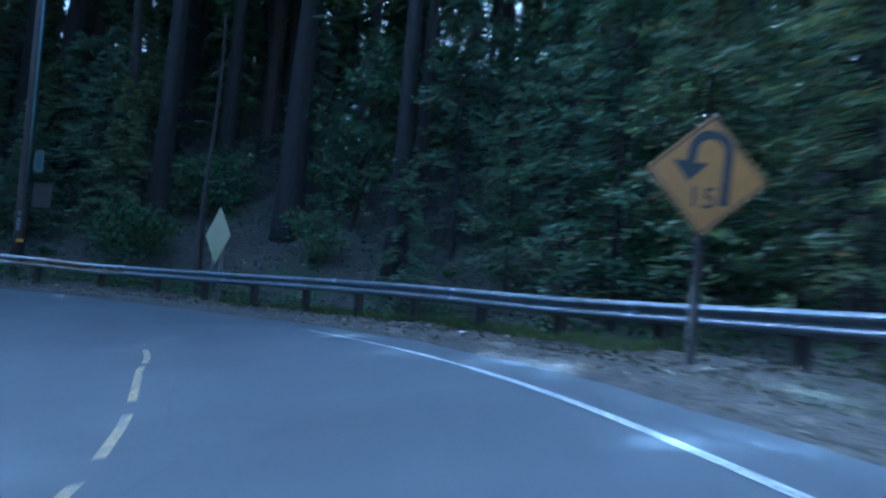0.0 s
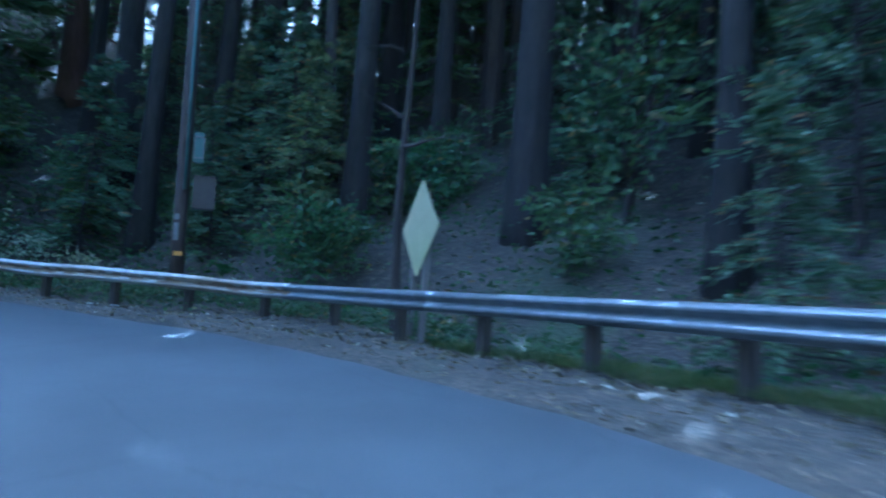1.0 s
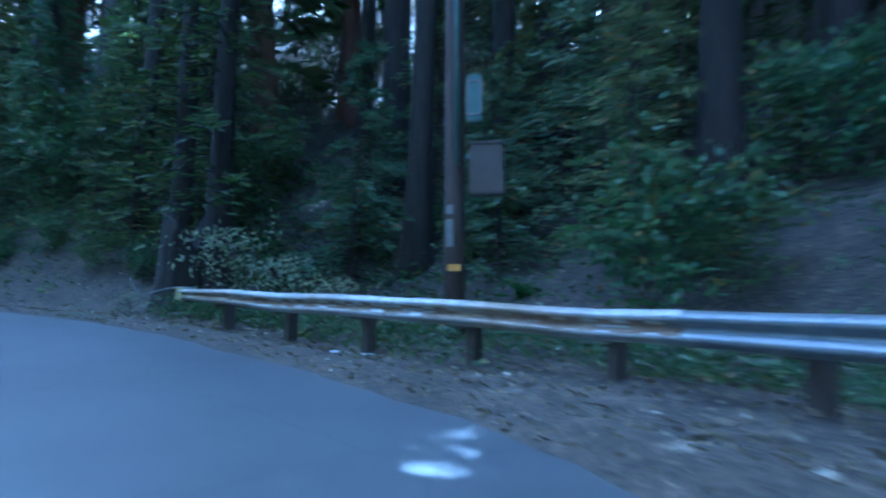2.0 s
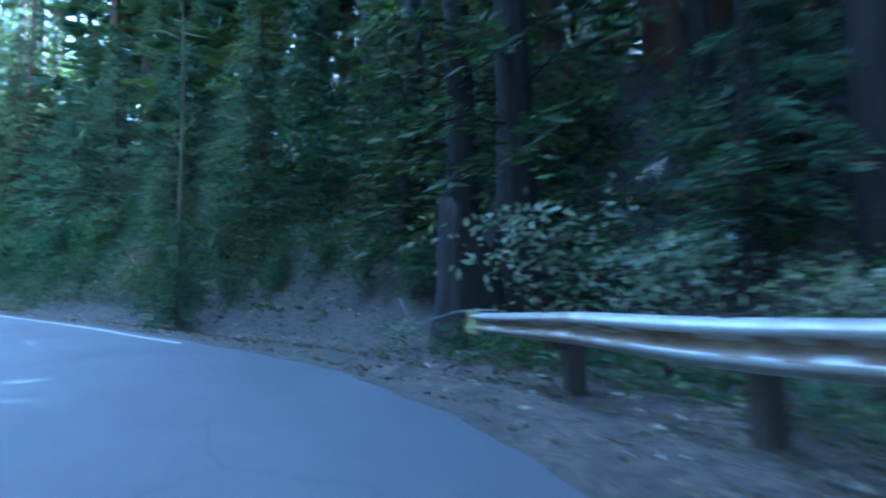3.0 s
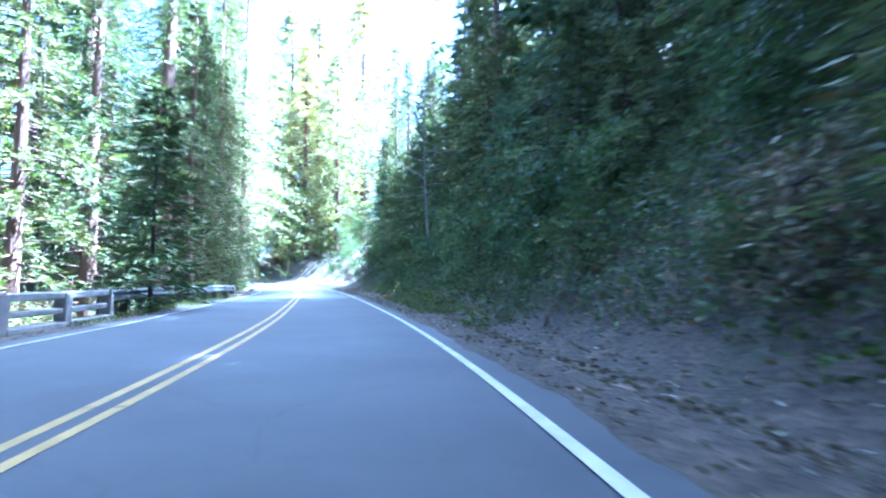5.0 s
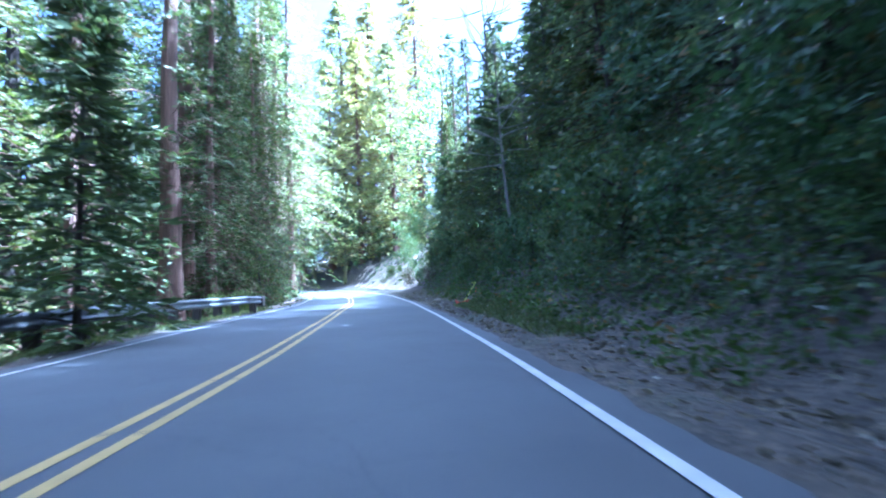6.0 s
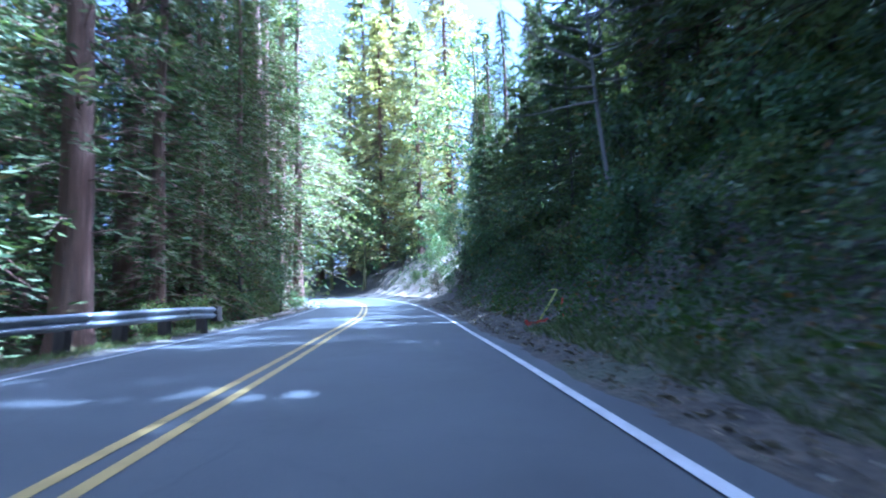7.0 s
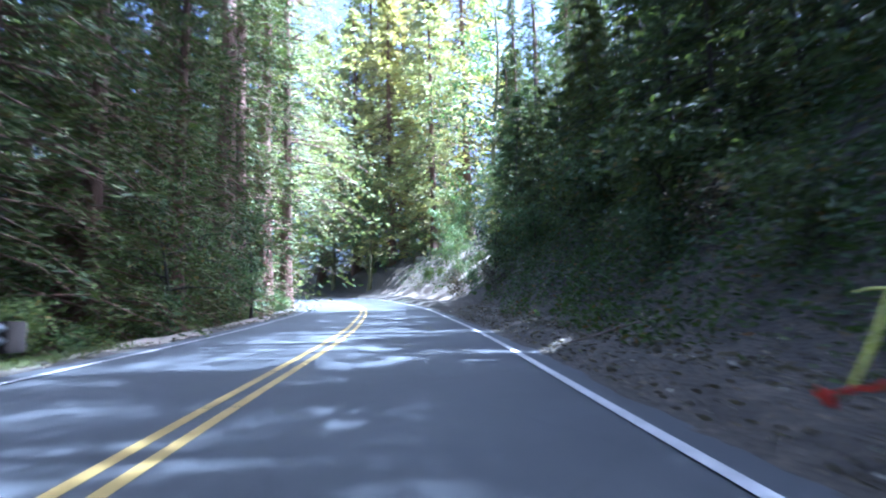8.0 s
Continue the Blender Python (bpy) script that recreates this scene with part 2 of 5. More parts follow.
def tube(points, radii, sides=8, verts=None, faces=None, closed=True):
    """A tapering tube along points; adds to verts and faces."""
    verts, faces = ([] if verts is None else verts), ([] if faces is None else faces)
    start = len(verts)
    pts = [Vector(p) for p in points]
    for i, (p, r) in enumerate(zip(pts, radii)):
        ahead = (pts[min(i + 1, len(pts) - 1)] - pts[max(i - 1, 0)]).normalized()
        side = ahead.cross(Vector((0.31, 0.93, 0.17))).normalized()
        up = side.cross(ahead)
        for k in range(sides):
            a = 2 * math.pi * k / sides
            verts.append(p + r * (math.cos(a) * side + math.sin(a) * up))
    for i in range(len(pts) - 1):
        for k in range(sides):
            a, b = start + i * sides + k, start + i * sides + (k + 1) % sides
            faces.append((a, b, b + sides, a + sides))
    if closed:
        faces.append(tuple(start + (len(pts) - 1) * sides + k for k in range(sides)))
        faces.append(tuple(start + sides - 1 - k for k in range(sides)))
    return verts, faces


def blades(rng, at, way, length, width, fold=0.25):
    """Leaf blades as folded diamonds: arrays of places, directions, lengths and widths."""
    at, way = np.asarray(at, float), np.asarray(way, float)
    n = len(at)
    way = way / np.maximum(np.linalg.norm(way, axis=1, keepdims=True), 1e-6)
    other = rng.normal(size=(n, 3))
    other[:, 2] *= 0.5
    side = np.cross(way, other)
    side /= np.maximum(np.linalg.norm(side, axis=1, keepdims=True), 1e-6)
    up = np.cross(side, way)
    length, width = np.broadcast_to(length, n)[:, None], np.broadcast_to(width, n)[:, None]
    verts = np.empty((n, 4, 3))
    verts[:, 0] = at
    verts[:, 1] = at + way * length * 0.45 + side * width * 0.5 + up * width * fold
    verts[:, 2] = at + way * length
    verts[:, 3] = at + way * length * 0.45 - side * width * 0.5 + up * width * fold
    return verts.reshape(-1, 3)


def leaf_mesh(name, verts):
    me = bpy.data.meshes.new(name)
    n = len(verts) // 4
    me.vertices.add(n * 4)
    me.vertices.foreach_set("co", verts.astype(np.float32).ravel())
    me.loops.add(n * 4)
    me.loops.foreach_set("vertex_index", np.arange(n * 4, dtype=np.int32))
    me.polygons.add(n)
    me.polygons.foreach_set("loop_start", np.arange(0, n * 4, 4, dtype=np.int32))
    me.update()
    me.validate()
    return me


# ---- the road's line: the middle of the double yellow line, and the cross fall in degrees ----
ROAD = [
    (-31.0, -34.6, 0.95, 6.0), (-20.82, -26.42, 0.60, 6.6), (-15.52, -21.57, 0.41, 6.6), (-10.21, -16.73, 0.23, 6.6), (-5.15, -11.87, 0.05, 6.6),
    (-3.40, -9.07, -0.01, 6.2), (-2.32, -6.57, -0.05, 4.9), (-1.82, -4.28, -0.07, 3.8), (-1.82, -2.06, -0.07, 3.0), (-2.30, 0.10, -0.03, 2.4),
    (-3.12, 2.13, 0.06, 0.8), (-4.35, 4.10, 0.16, 0.2), (-6.35, 6.45, 0.27, 0.6), (-8.97, 8.72, 0.41, 0.1), (-11.88, 10.59, 0.49, 0.4),
    (-14.81, 12.23, 0.55, 0.9), (-17.65, 13.64, 0.69, 0.9), (-23.95, 16.28, 1.11, -1.0), (-31.15, 18.86, 1.53, -1.0), (-38.16, 21.15, 1.96, -1.2),
    (-45.78, 23.52, 2.41, -0.9), (-61.17, 28.13, 3.33, -0.9), (-80.6, 32.4, 4.62, 0.5), (-101.0, 33.5, 6.1, 2.0), (-122.0, 28.5, 7.6, 3.0), (-140.0, 19.0, 8.8, 3.0),
]


def spline(rows, step):
    """Even points along a smooth curve through the rows."""
    p = np.array(rows, float)
    chord = np.r_[0, np.cumsum(np.sqrt((np.diff(p[:, :2], axis=0) ** 2).sum(1)) ** 0.5)]
    m = np.zeros_like(p)
    for i in range(len(p)):
        a, b = max(i - 1, 0), min(i + 1, len(p) - 1)
        m[i] = (p[b] - p[a]) / (chord[b] - chord[a])
    out = []
    for i in range(len(p) - 1):
        h = chord[i + 1] - chord[i]
        for u in np.linspace(0, 1, 60, endpoint=False):
            out.append((2 * u**3 - 3 * u**2 + 1) * p[i] + (u**3 - 2 * u**2 + u) * h * m[i] + (3 * u**2 - 2 * u**3) * p[i + 1] + (u**3 - u**2) * h * m[i + 1])
    out = np.array(out + [p[-1]])
    run = np.r_[0, np.cumsum(np.sqrt((np.diff(out[:, :2], axis=0) ** 2).sum(1)))]
    at = np.arange(0, run[-1], step)
    return np.stack([np.interp(at, run, out[:, k]) for k in range(p.shape[1])], 1), at


LINE, RUN = spline(ROAD, 0.5)
TANGENT = np.gradient(LINE[:, :2], axis=0)
TANGENT /= np.linalg.norm(TANGENT, axis=1, keepdims=True)
RIGHT = np.stack([TANGENT[:, 1], -TANGENT[:, 0]], 1)


def run_at(x, y):
    """How far along the road the nearest point of its line lies."""
    return RUN[np.argmin(((LINE[:, :2] - (x, y)) ** 2).sum(1))]


RAIL_END = run_at(-5.6, 5.6)
EDGE_RIGHT, EDGE_LEFT = 4.25, -3.75


def edge_right(s):
    """The pavement's right edge: wider before the bend."""
    return 4.15 + 0.35 * np.clip((RAIL_END - 6 - s) / 8, 0, 1)


def road_place(s, u, lift=0.0):
    """The place u metres to the right of the yellow line, s metres along it."""
    x, y, z, fall = (np.interp(s, RUN, LINE[:, k]) for k in range(4))
    rx, ry = np.interp(s, RUN, RIGHT[:, 0]), np.interp(s, RUN, RIGHT[:, 1])
    return Vector((x + rx * u, y + ry * u, z + math.tan(radians(float(fall))) * u + lift))


def ridge(x, y, scale, seed=0.0):
    """Smooth pseudo-random relief from a few crossed waves, in -1 to 1."""
    x, y = np.asarray(x) / scale, np.asarray(y) / scale
    return (np.sin(x * 1.7 + 1.3 * np.sin(y * 0.9 + seed)) + np.sin(y * 2.1 + 1.1 * np.sin(x * 1.3 + 2 * seed)) + np.sin((x + y) * 1.1 + seed * 3)) / 3


def ground_z(x, y):
    """The height of the ground: beds the road, rises to the right of it, falls to its left."""
    x, y = np.atleast_1d(np.asarray(x, float)), np.atleast_1d(np.asarray(y, float))
    best = np.empty(len(x), int)
    for a in range(0, len(x), 4000):
        d2 = (x[a : a + 4000, None] - LINE[None, :, 0]) ** 2 + (y[a : a + 4000, None] - LINE[None, :, 1]) ** 2
        best[a : a + 4000] = np.argmin(d2, 1)
    dx, dy = x - LINE[best, 0], y - LINE[best, 1]
    side = dx * RIGHT[best, 0] + dy * RIGHT[best, 1]
    u = np.where(side >= 0, 1, -1) * np.hypot(dx, dy)
    s = RUN[best]
    fall = np.tan(np.radians(LINE[best, 3]))
    edge = edge_right(s)
    after = np.clip((s - RAIL_END - 1) / 9, 0, 1)
    after = after * after * (3 - 2 * after)
    bed = np.clip(u, EDGE_LEFT, edge) * fall - 0.05
    over = np.maximum(u - edge, 0)
    rail_side = np.interp(over, [0, 0.25, 2.2, 3.6, 5.0, 12, 60, 200], [0, 0.06, 0.16, -0.15, 0.35, 5.4, 40, 90])
    far = np.clip((s - run_at(-64, 29)) / 12, 0, 1)
    eased = np.where(over > 1.4, 1.4 + (over - 1.4) * (1 - 0.4 * far), over)
    bank = np.interp(eased, [0, 0.3, 1.4, 1.9, 3.9, 6.5, 14, 60, 200], [0, 0.04, -0.06, 0.25, 3.3, 5.6, 11.5, 46, 95])
    berm = np.interp(over, [0, 0.4, 1.2, 2.2, 3.4], [0, 0.15, 0.38, 0.3, 0]) * np.clip((s - run_at(-30, 18.5)) / 9, 0, 1)
    bank = bank + berm
    low = 1 - 0.75 * np.clip((s - run_at(-103, 33.3)) / 30, 0, 1)
    bank = np.where(over > 4, 3.3 + (bank - 3.3) * low, bank)
    down = np.maximum(EDGE_LEFT - u, 0)
    left = np.interp(down, [0, 0.3, 1.4, 2.2, 14, 40, 90, 200], [0, 0.04, -0.06, -0.35, -6.5, -12, -10, 8])
    rough = np.clip((np.abs(u) - 5.5) / 3, 0, 1) * (0.28 * ridge(x, y, 1.9, 1.0) + 0.55 * ridge(x, y, 6.5, 2.0)) + np.clip((np.abs(u) - 14) / 20, 0, 1) * 2.2 * ridge(x, y, 24, 3.0)
    small = np.clip((over + down - 0.2) / 0.8, 0, 1) * 0.05 * ridge(x, y, 0.45, 4.0)
    z = LINE[best, 2] + bed + np.where(u > 0, rail_side * (1 - after) + bank * after, left) + rough + small
    return z, u, s


def ground_at(x, y):
    return float(ground_z(x, y)[0][0])


# ---- ground ----
def axis_steps(low, fine_low, fine_high, high, step):
    out = list(np.arange(fine_low, fine_high, step))
    d, v = step, fine_high
    while v < high:
        out.append(v)
        d *= 1.14
        v += d
    d, v = step * 1.14, fine_low - step * 1.14
    while v > low:
        out.insert(0, v)
        d *= 1.14
        v -= d
    return np.array(out)


def build_ground():
    xs, ys = axis_steps(-900, -88, 12, 700, 0.45), axis_steps(-700, -20, 42, 800, 0.45)
    gx, gy = np.meshgrid(xs, ys, indexing="ij")
    z, _, _ = ground_z(gx.ravel(), gy.ravel())
    nx, ny = len(xs), len(ys)
    verts = np.stack([gx.ravel(), gy.ravel(), z], 1)
    i, j = np.meshgrid(np.arange(nx - 1), np.arange(ny - 1), indexing="ij")
    a = (i * ny + j).ravel()
    faces = np.stack([a, a + ny, a + ny + 1, a + 1], 1)
    me = bpy.data.meshes.new("ground")
    me.from_pydata(verts.tolist(), [], faces.tolist())
    me.polygons.foreach_set("use_smooth", [True] * len(me.polygons))
    return tagged(put_part("ground", me, FLOOR), "brown forest floor with fallen leaves and moss", "ground", "", "structure")


def strip(name, s0, s1, u0, u1, lift, material, parent=None, step=0.5, wave=0.0, label=""):
    """A flat band along the road between two offsets from its yellow line."""
    ss = np.arange(s0, s1 + step / 2, step)
    verts, faces = [], []
    cols = 9 if callable(u1) else 2
    for s in ss:
        low = u0(s) if callable(u0) else u0
        high = u1(s) if callable(u1) else u1
        for k in range(cols):
            u = low + (high - low) * k / (cols - 1)
            if wave and k in (0, cols - 1):
                u += wave * (math.sin(s * 0.9 + k) + 0.7 * math.sin(s * 2.3 + 2 * k) + 0.3 * math.sin(s * 5.1))
            verts.append(road_place(s, u, lift - (0.03 if wave and k in (0, cols - 1) else 0)))
    for i in range(len(ss) - 1):
        for k in range(cols - 1):
            a = i * cols + k
            faces.append((a, a + 1, a + cols + 1, a + cols))
    return put_part(name, mesh_from(name, verts, faces, True), material, parent, label)


def build_road():
    road = strip("road", 0.5, RUN[-1] - 1, lambda s: EDGE_LEFT, edge_right, 0.0, ASPHALT, None, 0.25, 0.022)
    tagged(road, "grey asphalt two-lane road with cracks and worn paint", "road", "", "structure")
    bend, start = run_at(-2.0, -9.5), run_at(-10.6, 9.8)
    white = 3.56
    def old_yellow(side):
        return lambda s: float(np.interp(s, [30, 35.5, 38.5, 39.5, 42], [0.06, 0.1, 0.3, 0.5, 0.8])) + side

    strip("edge_line", 1, bend - 1.5, white - 0.045, white + 0.045, 0.006, OLD_WHITE, road, 0.5, 0, "worn white edge line")
    strip("edge_line", bend - 1.5, bend + 3.2, white - 0.03, white + 0.035, 0.006, OLD_WHITE, road, 0.5, 0, "faded white edge line")
    strip("edge_line", start + 1.5, RUN[-1] - 2, white - 0.06, white + 0.06, 0.006, WHITE_PAINT, road, 0.5, 0, "white edge line")
    strip("edge_line", run_at(-15, 12), RUN[-1] - 2, -3.26, -3.15, 0.006, OLD_WHITE, road, 0.5, 0, "white edge line")
    for a, b in ((1, 9), (9.4, bend - 3.2), (bend - 2.9, bend - 1.6), (bend - 1.2, bend + 0.6), (bend + 1.0, bend + 2.2)):
        strip("centre_line", a, b, old_yellow(-0.04), old_yellow(0.04), 0.006, OLD_YELLOW, road, 0.4, 0, "worn yellow centre line")
    s = run_at(-4.6, 4.4)
    while s < RUN[-1] - 4:
        for u in (-0.185, 0.075):
            strip("centre_line", s, s + 2.48, u, u + 0.11, 0.006, YELLOW_PAINT, road, 0.31, 0, "yellow centre line")
        s += 2.52
    return road


def build_verge(s0, s1):
    """The dirt verge that laps unevenly over the asphalt's right edge."""
    ss = np.arange(s0, s1, 0.2)
    waves = 0.07 * np.sin(ss * 0.8) + 0.05 * np.sin(ss * 2.1 + 1) + 0.03 * np.sin(ss * 5.3 + 2) + 0.015 * np.sin(ss * 11.7)
    offsets = (-0.22, -0.1, 0.05, 0.3, 0.6, 1.0)
    verts, faces = [], []
    for s, wave in zip(ss, waves):
        edge = float(edge_right(s))
        for k, off in enumerate(offsets):
            p = road_place(s, edge + off + wave * (1 - k / 5))
            soil = ground_at(p.x, p.y)
            on_road = p.z + (-0.034, -0.014, -0.004)[min(k, 2)]
            verts.append(Vector((p.x, p.y, max(on_road, soil + (-0.02, 0.0, 0.02)[k]) if k < 3 else soil + (0.04 if k < 5 else -0.03))))
    n = len(offsets)
    for i in range(len(ss) - 1):
        for k in range(n - 1):
            a = i * n + k
            faces.append((a, a + 1, a + n + 1, a + n))
    verge = put_part("verge", mesh_from("verge", verts, faces, True), FLOOR)
    return tagged(verge, "dirt verge with needles along the asphalt's edge", "verge", "", "structure")


build_ground()
build_road()
build_verge(run_at(-18, -24), run_at(-84, 32.5))


# ---- guard rails ----
W_PROFILE = [(0.0, 0.0), (0.018, 0.012), (0.078, 0.045), (0.083, 0.062), (0.083, 0.085), (0.076, 0.1), (0.014, 0.136), (0.008, 0.156), (0.014, 0.176), (0.076, 0.212), (0.083, 0.227), (0.083, 0.25), (0.078, 0.267), (0.018, 0.3), (0.0, 0.312)]
RIGHT_RAIL = [
    (-5.6, -21.6, 1.62), (-2.3, -18.6, 1.53), (0.8, -15.9, 1.45), (2.65, -11.5, 1.3), (3.6, -7.4, 1.26), (4.0, -4.4, 1.19), (3.8, -1.2, 1.1), (3.2, 2.2, 1.02),
    (2.1, 4.4, 1.0), (0.9, 5.75, 1.04), (-0.75, 7.6, 1.05), (-2.1, 9.1, 1.07), (-3.35, 10.5, 1.07),
]


def beam_panel(points, out_signs, lift=0.0, dents=0.0, phase=0.0, squash=None):
    """One W-beam panel along points (the top edge's line); out_signs point to the road."""
    verts, faces = [], []
    rows = len(W_PROFILE)
    for shell in (0.0, 0.005):
        for i, (p, out) in enumerate(zip(points, out_signs)):
            for k, (d, z) in enumerate(W_PROFILE):
                dent = dents * math.sin(p.x * 3.1 + p.y * 2.3 + phase) * (1 if k > 8 else 0.4)
                verts.append(p + out * (d + lift - shell + dent) + Vector((0, 0, (z - 0.312) * (squash[i] if squash else 1.0) + dents * 0.6 * math.sin(p.y * 2.7 + phase))))
    n = len(points)
    for layer in (0, 1):
        base = layer * n * rows
        for i in range(n - 1):
            for k in range(rows - 1):
                a = base + i * rows + k
                quad = (a, a + 1, a + rows + 1, a + rows)
                faces.append(quad if layer else quad[::-1])
    for i in range(n - 1):
        for k in (0, rows - 1):
            a = i * rows + k
            faces.append((a, a + rows, a + rows + n * rows, a + n * rows))
    for i in (0, n - 1):
        for k in range(rows - 1):
            a = i * rows + k
            faces.append((a, a + 1, a + 1 + n * rows, a + n * rows))
    return mesh_from("beam", verts, faces, True)


def rail_line(points, step=0.19):
    rows = [(p[0], p[1], p[2], 0) for p in points]
    line, run = spline(rows, step)
    return [Vector(p[:3]) for p in line]


def build_rail(points, side, label, beam_material, panel=3.81, post_every=1.905, post_size=(0.2, 0.2), dented=False):
    """side: 1 where the road lies to the left of the rail's line, -1 where it lies to its right."""
    line = rail_line(points)
    rail = tagged(new("guardrail"), label, "guardrail", "guardrails along the road")
    base = line[0]
    rail.location = (base.x, base.y, ground_at(base.x, base.y))
    away = Matrix.Translation(rail.location).inverted()
    outs = []
    for i in range(len(line)):
        d = (line[min(i + 1, len(line) - 1)] - line[max(i - 1, 0)]).normalized()
        outs.append(Vector((-d.y, d.x, 0)).normalized() * side)
    per = int(panel / 0.19)
    first = 0
    count = 0
    while first < len(line) - 3:
        last = min(first + per + 2, len(line) - 1)
        old = dented and last > len(line) - per * 2
        me = beam_panel(line[first : last + 1], outs[first : last + 1], 0.004 * (count % 2), 0.012 if old else 0.0, count, [min(1.0, 0.66 + 0.022 * (len(line) - 1 - i)) for i in range(first, last + 1)] if old else None)
        if old:
            # rust and dried mud lie along the beam's valley, in broken lengths
            me.materials.append(OLD_STEEL)
            me.materials.append(RAIL_RUST)
            rows, marks = len(W_PROFILE) - 1, random.Random(count)
            stain = [0] * len(me.polygons)
            for i in range(last - first):
                for k in range(4, 9):
                    stain[i * rows + k] = stain[((last - first) + i) * rows + k] = int(marks.random() < (0.85 if k in (5, 6, 7) else 0.35))
            me.polygons.foreach_set("material_index", stain)
        put_part("beam", me, beam_material, rail, "dented old steel beam with rust along its valley" if old else "", away)
        mid = min(last - 1, len(line) - 1)
        for dz in (-0.075, -0.24):
            for da in (-0.06, 0.06):
                bolt = bmesh.new()
                bmesh.ops.create_uvsphere(bolt, u_segments=6, v_segments=4, radius=0.016)
                p = line[mid] + outs[mid] * 0.088 + Vector((outs[mid].y, -outs[mid].x, 0)) * da + Vector((0, 0, dz))
                part("bolt", bolt, beam_material, rail, "", away @ Matrix.Translation(p))
        first = last - 1
        count += 1
    stride = int(post_every / 0.19)
    post_me, block_me = None, None
    rng = random.Random(5)
    for i in range(2, len(line), stride):
        p, out = line[i], outs[i]
        back = p - out * (0.2 + post_size[1] / 2)
        ground = ground_at(back.x, back.y) - 0.25
        turn = Matrix.Rotation(math.atan2(out.y, out.x), 4, "Z")
        if post_me is None:
            post_me, block_me = bpy.data.meshes.new("post"), bpy.data.meshes.new("block")
            for me, bm in ((post_me, box_bm(post_size[1], post_size[0], 1.0, 0.012)), (block_me, box_bm(0.2, 0.15, 0.34, 0.01))):
                bm.to_mesh(me)
                bm.free()
        m = Matrix.Translation((back.x, back.y, ground)) @ turn @ pose(0, 0, 0, rng.uniform(-2, 2), rng.uniform(-2, 2), rng.uniform(-4, 4)) @ Matrix.Diagonal((1, 1, p.z - 0.02 - ground, 1))
        put_part("post", post_me, POST_WOOD, rail, "", away @ m)
        b = p - out * 0.1
        put_part("block", block_me, POST_WOOD, rail, "", away @ Matrix.Translation((b.x, b.y, p.z - 0.33)) @ turn)
    return rail, line, outs, away


right_rail, right_line, right_outs, right_away = build_rail(RIGHT_RAIL, 1, "galvanised steel guardrail on dark wooden posts", STEEL, post_size=(0.15, 0.18), dented=True)
# the rail's end: a yellow-green marker plate and a thin wooden post
YELLOW_PLATE = worn_material("yellow_marker_paint", [(0.3, (0.22, 0.22, 0.07)), (0.7, (0.36, 0.36, 0.13))], 5, 0.6)
end, out = right_line[-1], right_outs[-1]
turn = Matrix.Rotation(math.atan2(out.y, out.x), 4, "Z")
part("marker_plate", box_bm(0.06, 0.26, 0.24, 0.006), YELLOW_PLATE, right_rail, "faded yellow end marker plate", right_away @ Matrix.Translation(end + out * 0.03 - Vector((0, 0, 0.23))) @ turn)
slack = [end + Vector(d) for d in ((0.3, -0.3, 0.015), (0.0, 0.0, 0.02), (-0.35, 0.4, 0.0), (-0.75, 0.8, -0.08), (-1.05, 1.15, -0.16), (-1.25, 1.3, -0.14), (-1.4, 1.4, 0.02), (-1.5, 1.45, 0.2))]
put_part("cable", mesh_from("cable", *tube(slack, [0.011] * len(slack), 6), True), STEEL, right_rail, "loose bent steel cable", right_away)

S_ABUTMENT = 84.4
s0, s1 = S_ABUTMENT + 0.25, run_at(-49.8, 24.7)
left_points = []
for k in range(12):
    s = s0 + (s1 - s0) * k / 11
    u = -4.5 + 0.95 * max(0.0, (k - 6) / 5) ** 1.5
    left_points.append(tuple(road_place(s, u, 0.74 - 0.04 * (k == 11))))
left_rail, left_line, left_outs, left_away = build_rail(left_points, -1, "galvanised steel guardrail on weathered timber posts", STEEL, post_size=(0.22, 0.25))
end, out = left_line[-1], left_outs[-1]
turn = Matrix.Rotation(math.atan2(out.y, out.x), 4, "Z")
part("end_block", box_bm(0.2, 0.34, 0.42, 0.02), POST_WOOD, left_rail, "weathered timber end block", left_away @ Matrix.Translation(end - Vector((0, 0, 0.4))) @ turn)


CONCRETE = worn_material("pale_painted_concrete", [(0.3, (0.17, 0.17, 0.165)), (0.7, (0.27, 0.27, 0.26))], 3, 0.85, 0, 0.4, (1, 1, 1), 45, 0.006, (0.6, 0.58, 0.52), 0.4)


def railing_bar(s0, s1, u, low, high, wide):
    """A chamfered bar along the road between two posts."""
    c = 0.025
    ring = [(-wide / 2, low + c), (-wide / 2, high - c), (-wide / 2 + c, high), (wide / 2 - c, high), (wide / 2, high - c), (wide / 2, low + c), (wide / 2 - c, low), (-wide / 2 + c, low)]
    stations = np.linspace(s0, s1, 4)
    verts = [road_place(s, u + du, dz) for s in stations for du, dz in ring]
    faces = [(i * 8 + k, i * 8 + (k + 1) % 8, (i + 1) * 8 + (k + 1) % 8, (i + 1) * 8 + k) for i in range(3) for k in range(8)]
    return mesh_from("rail", verts, faces + [tuple(range(8)), tuple(range(31, 23, -1))])


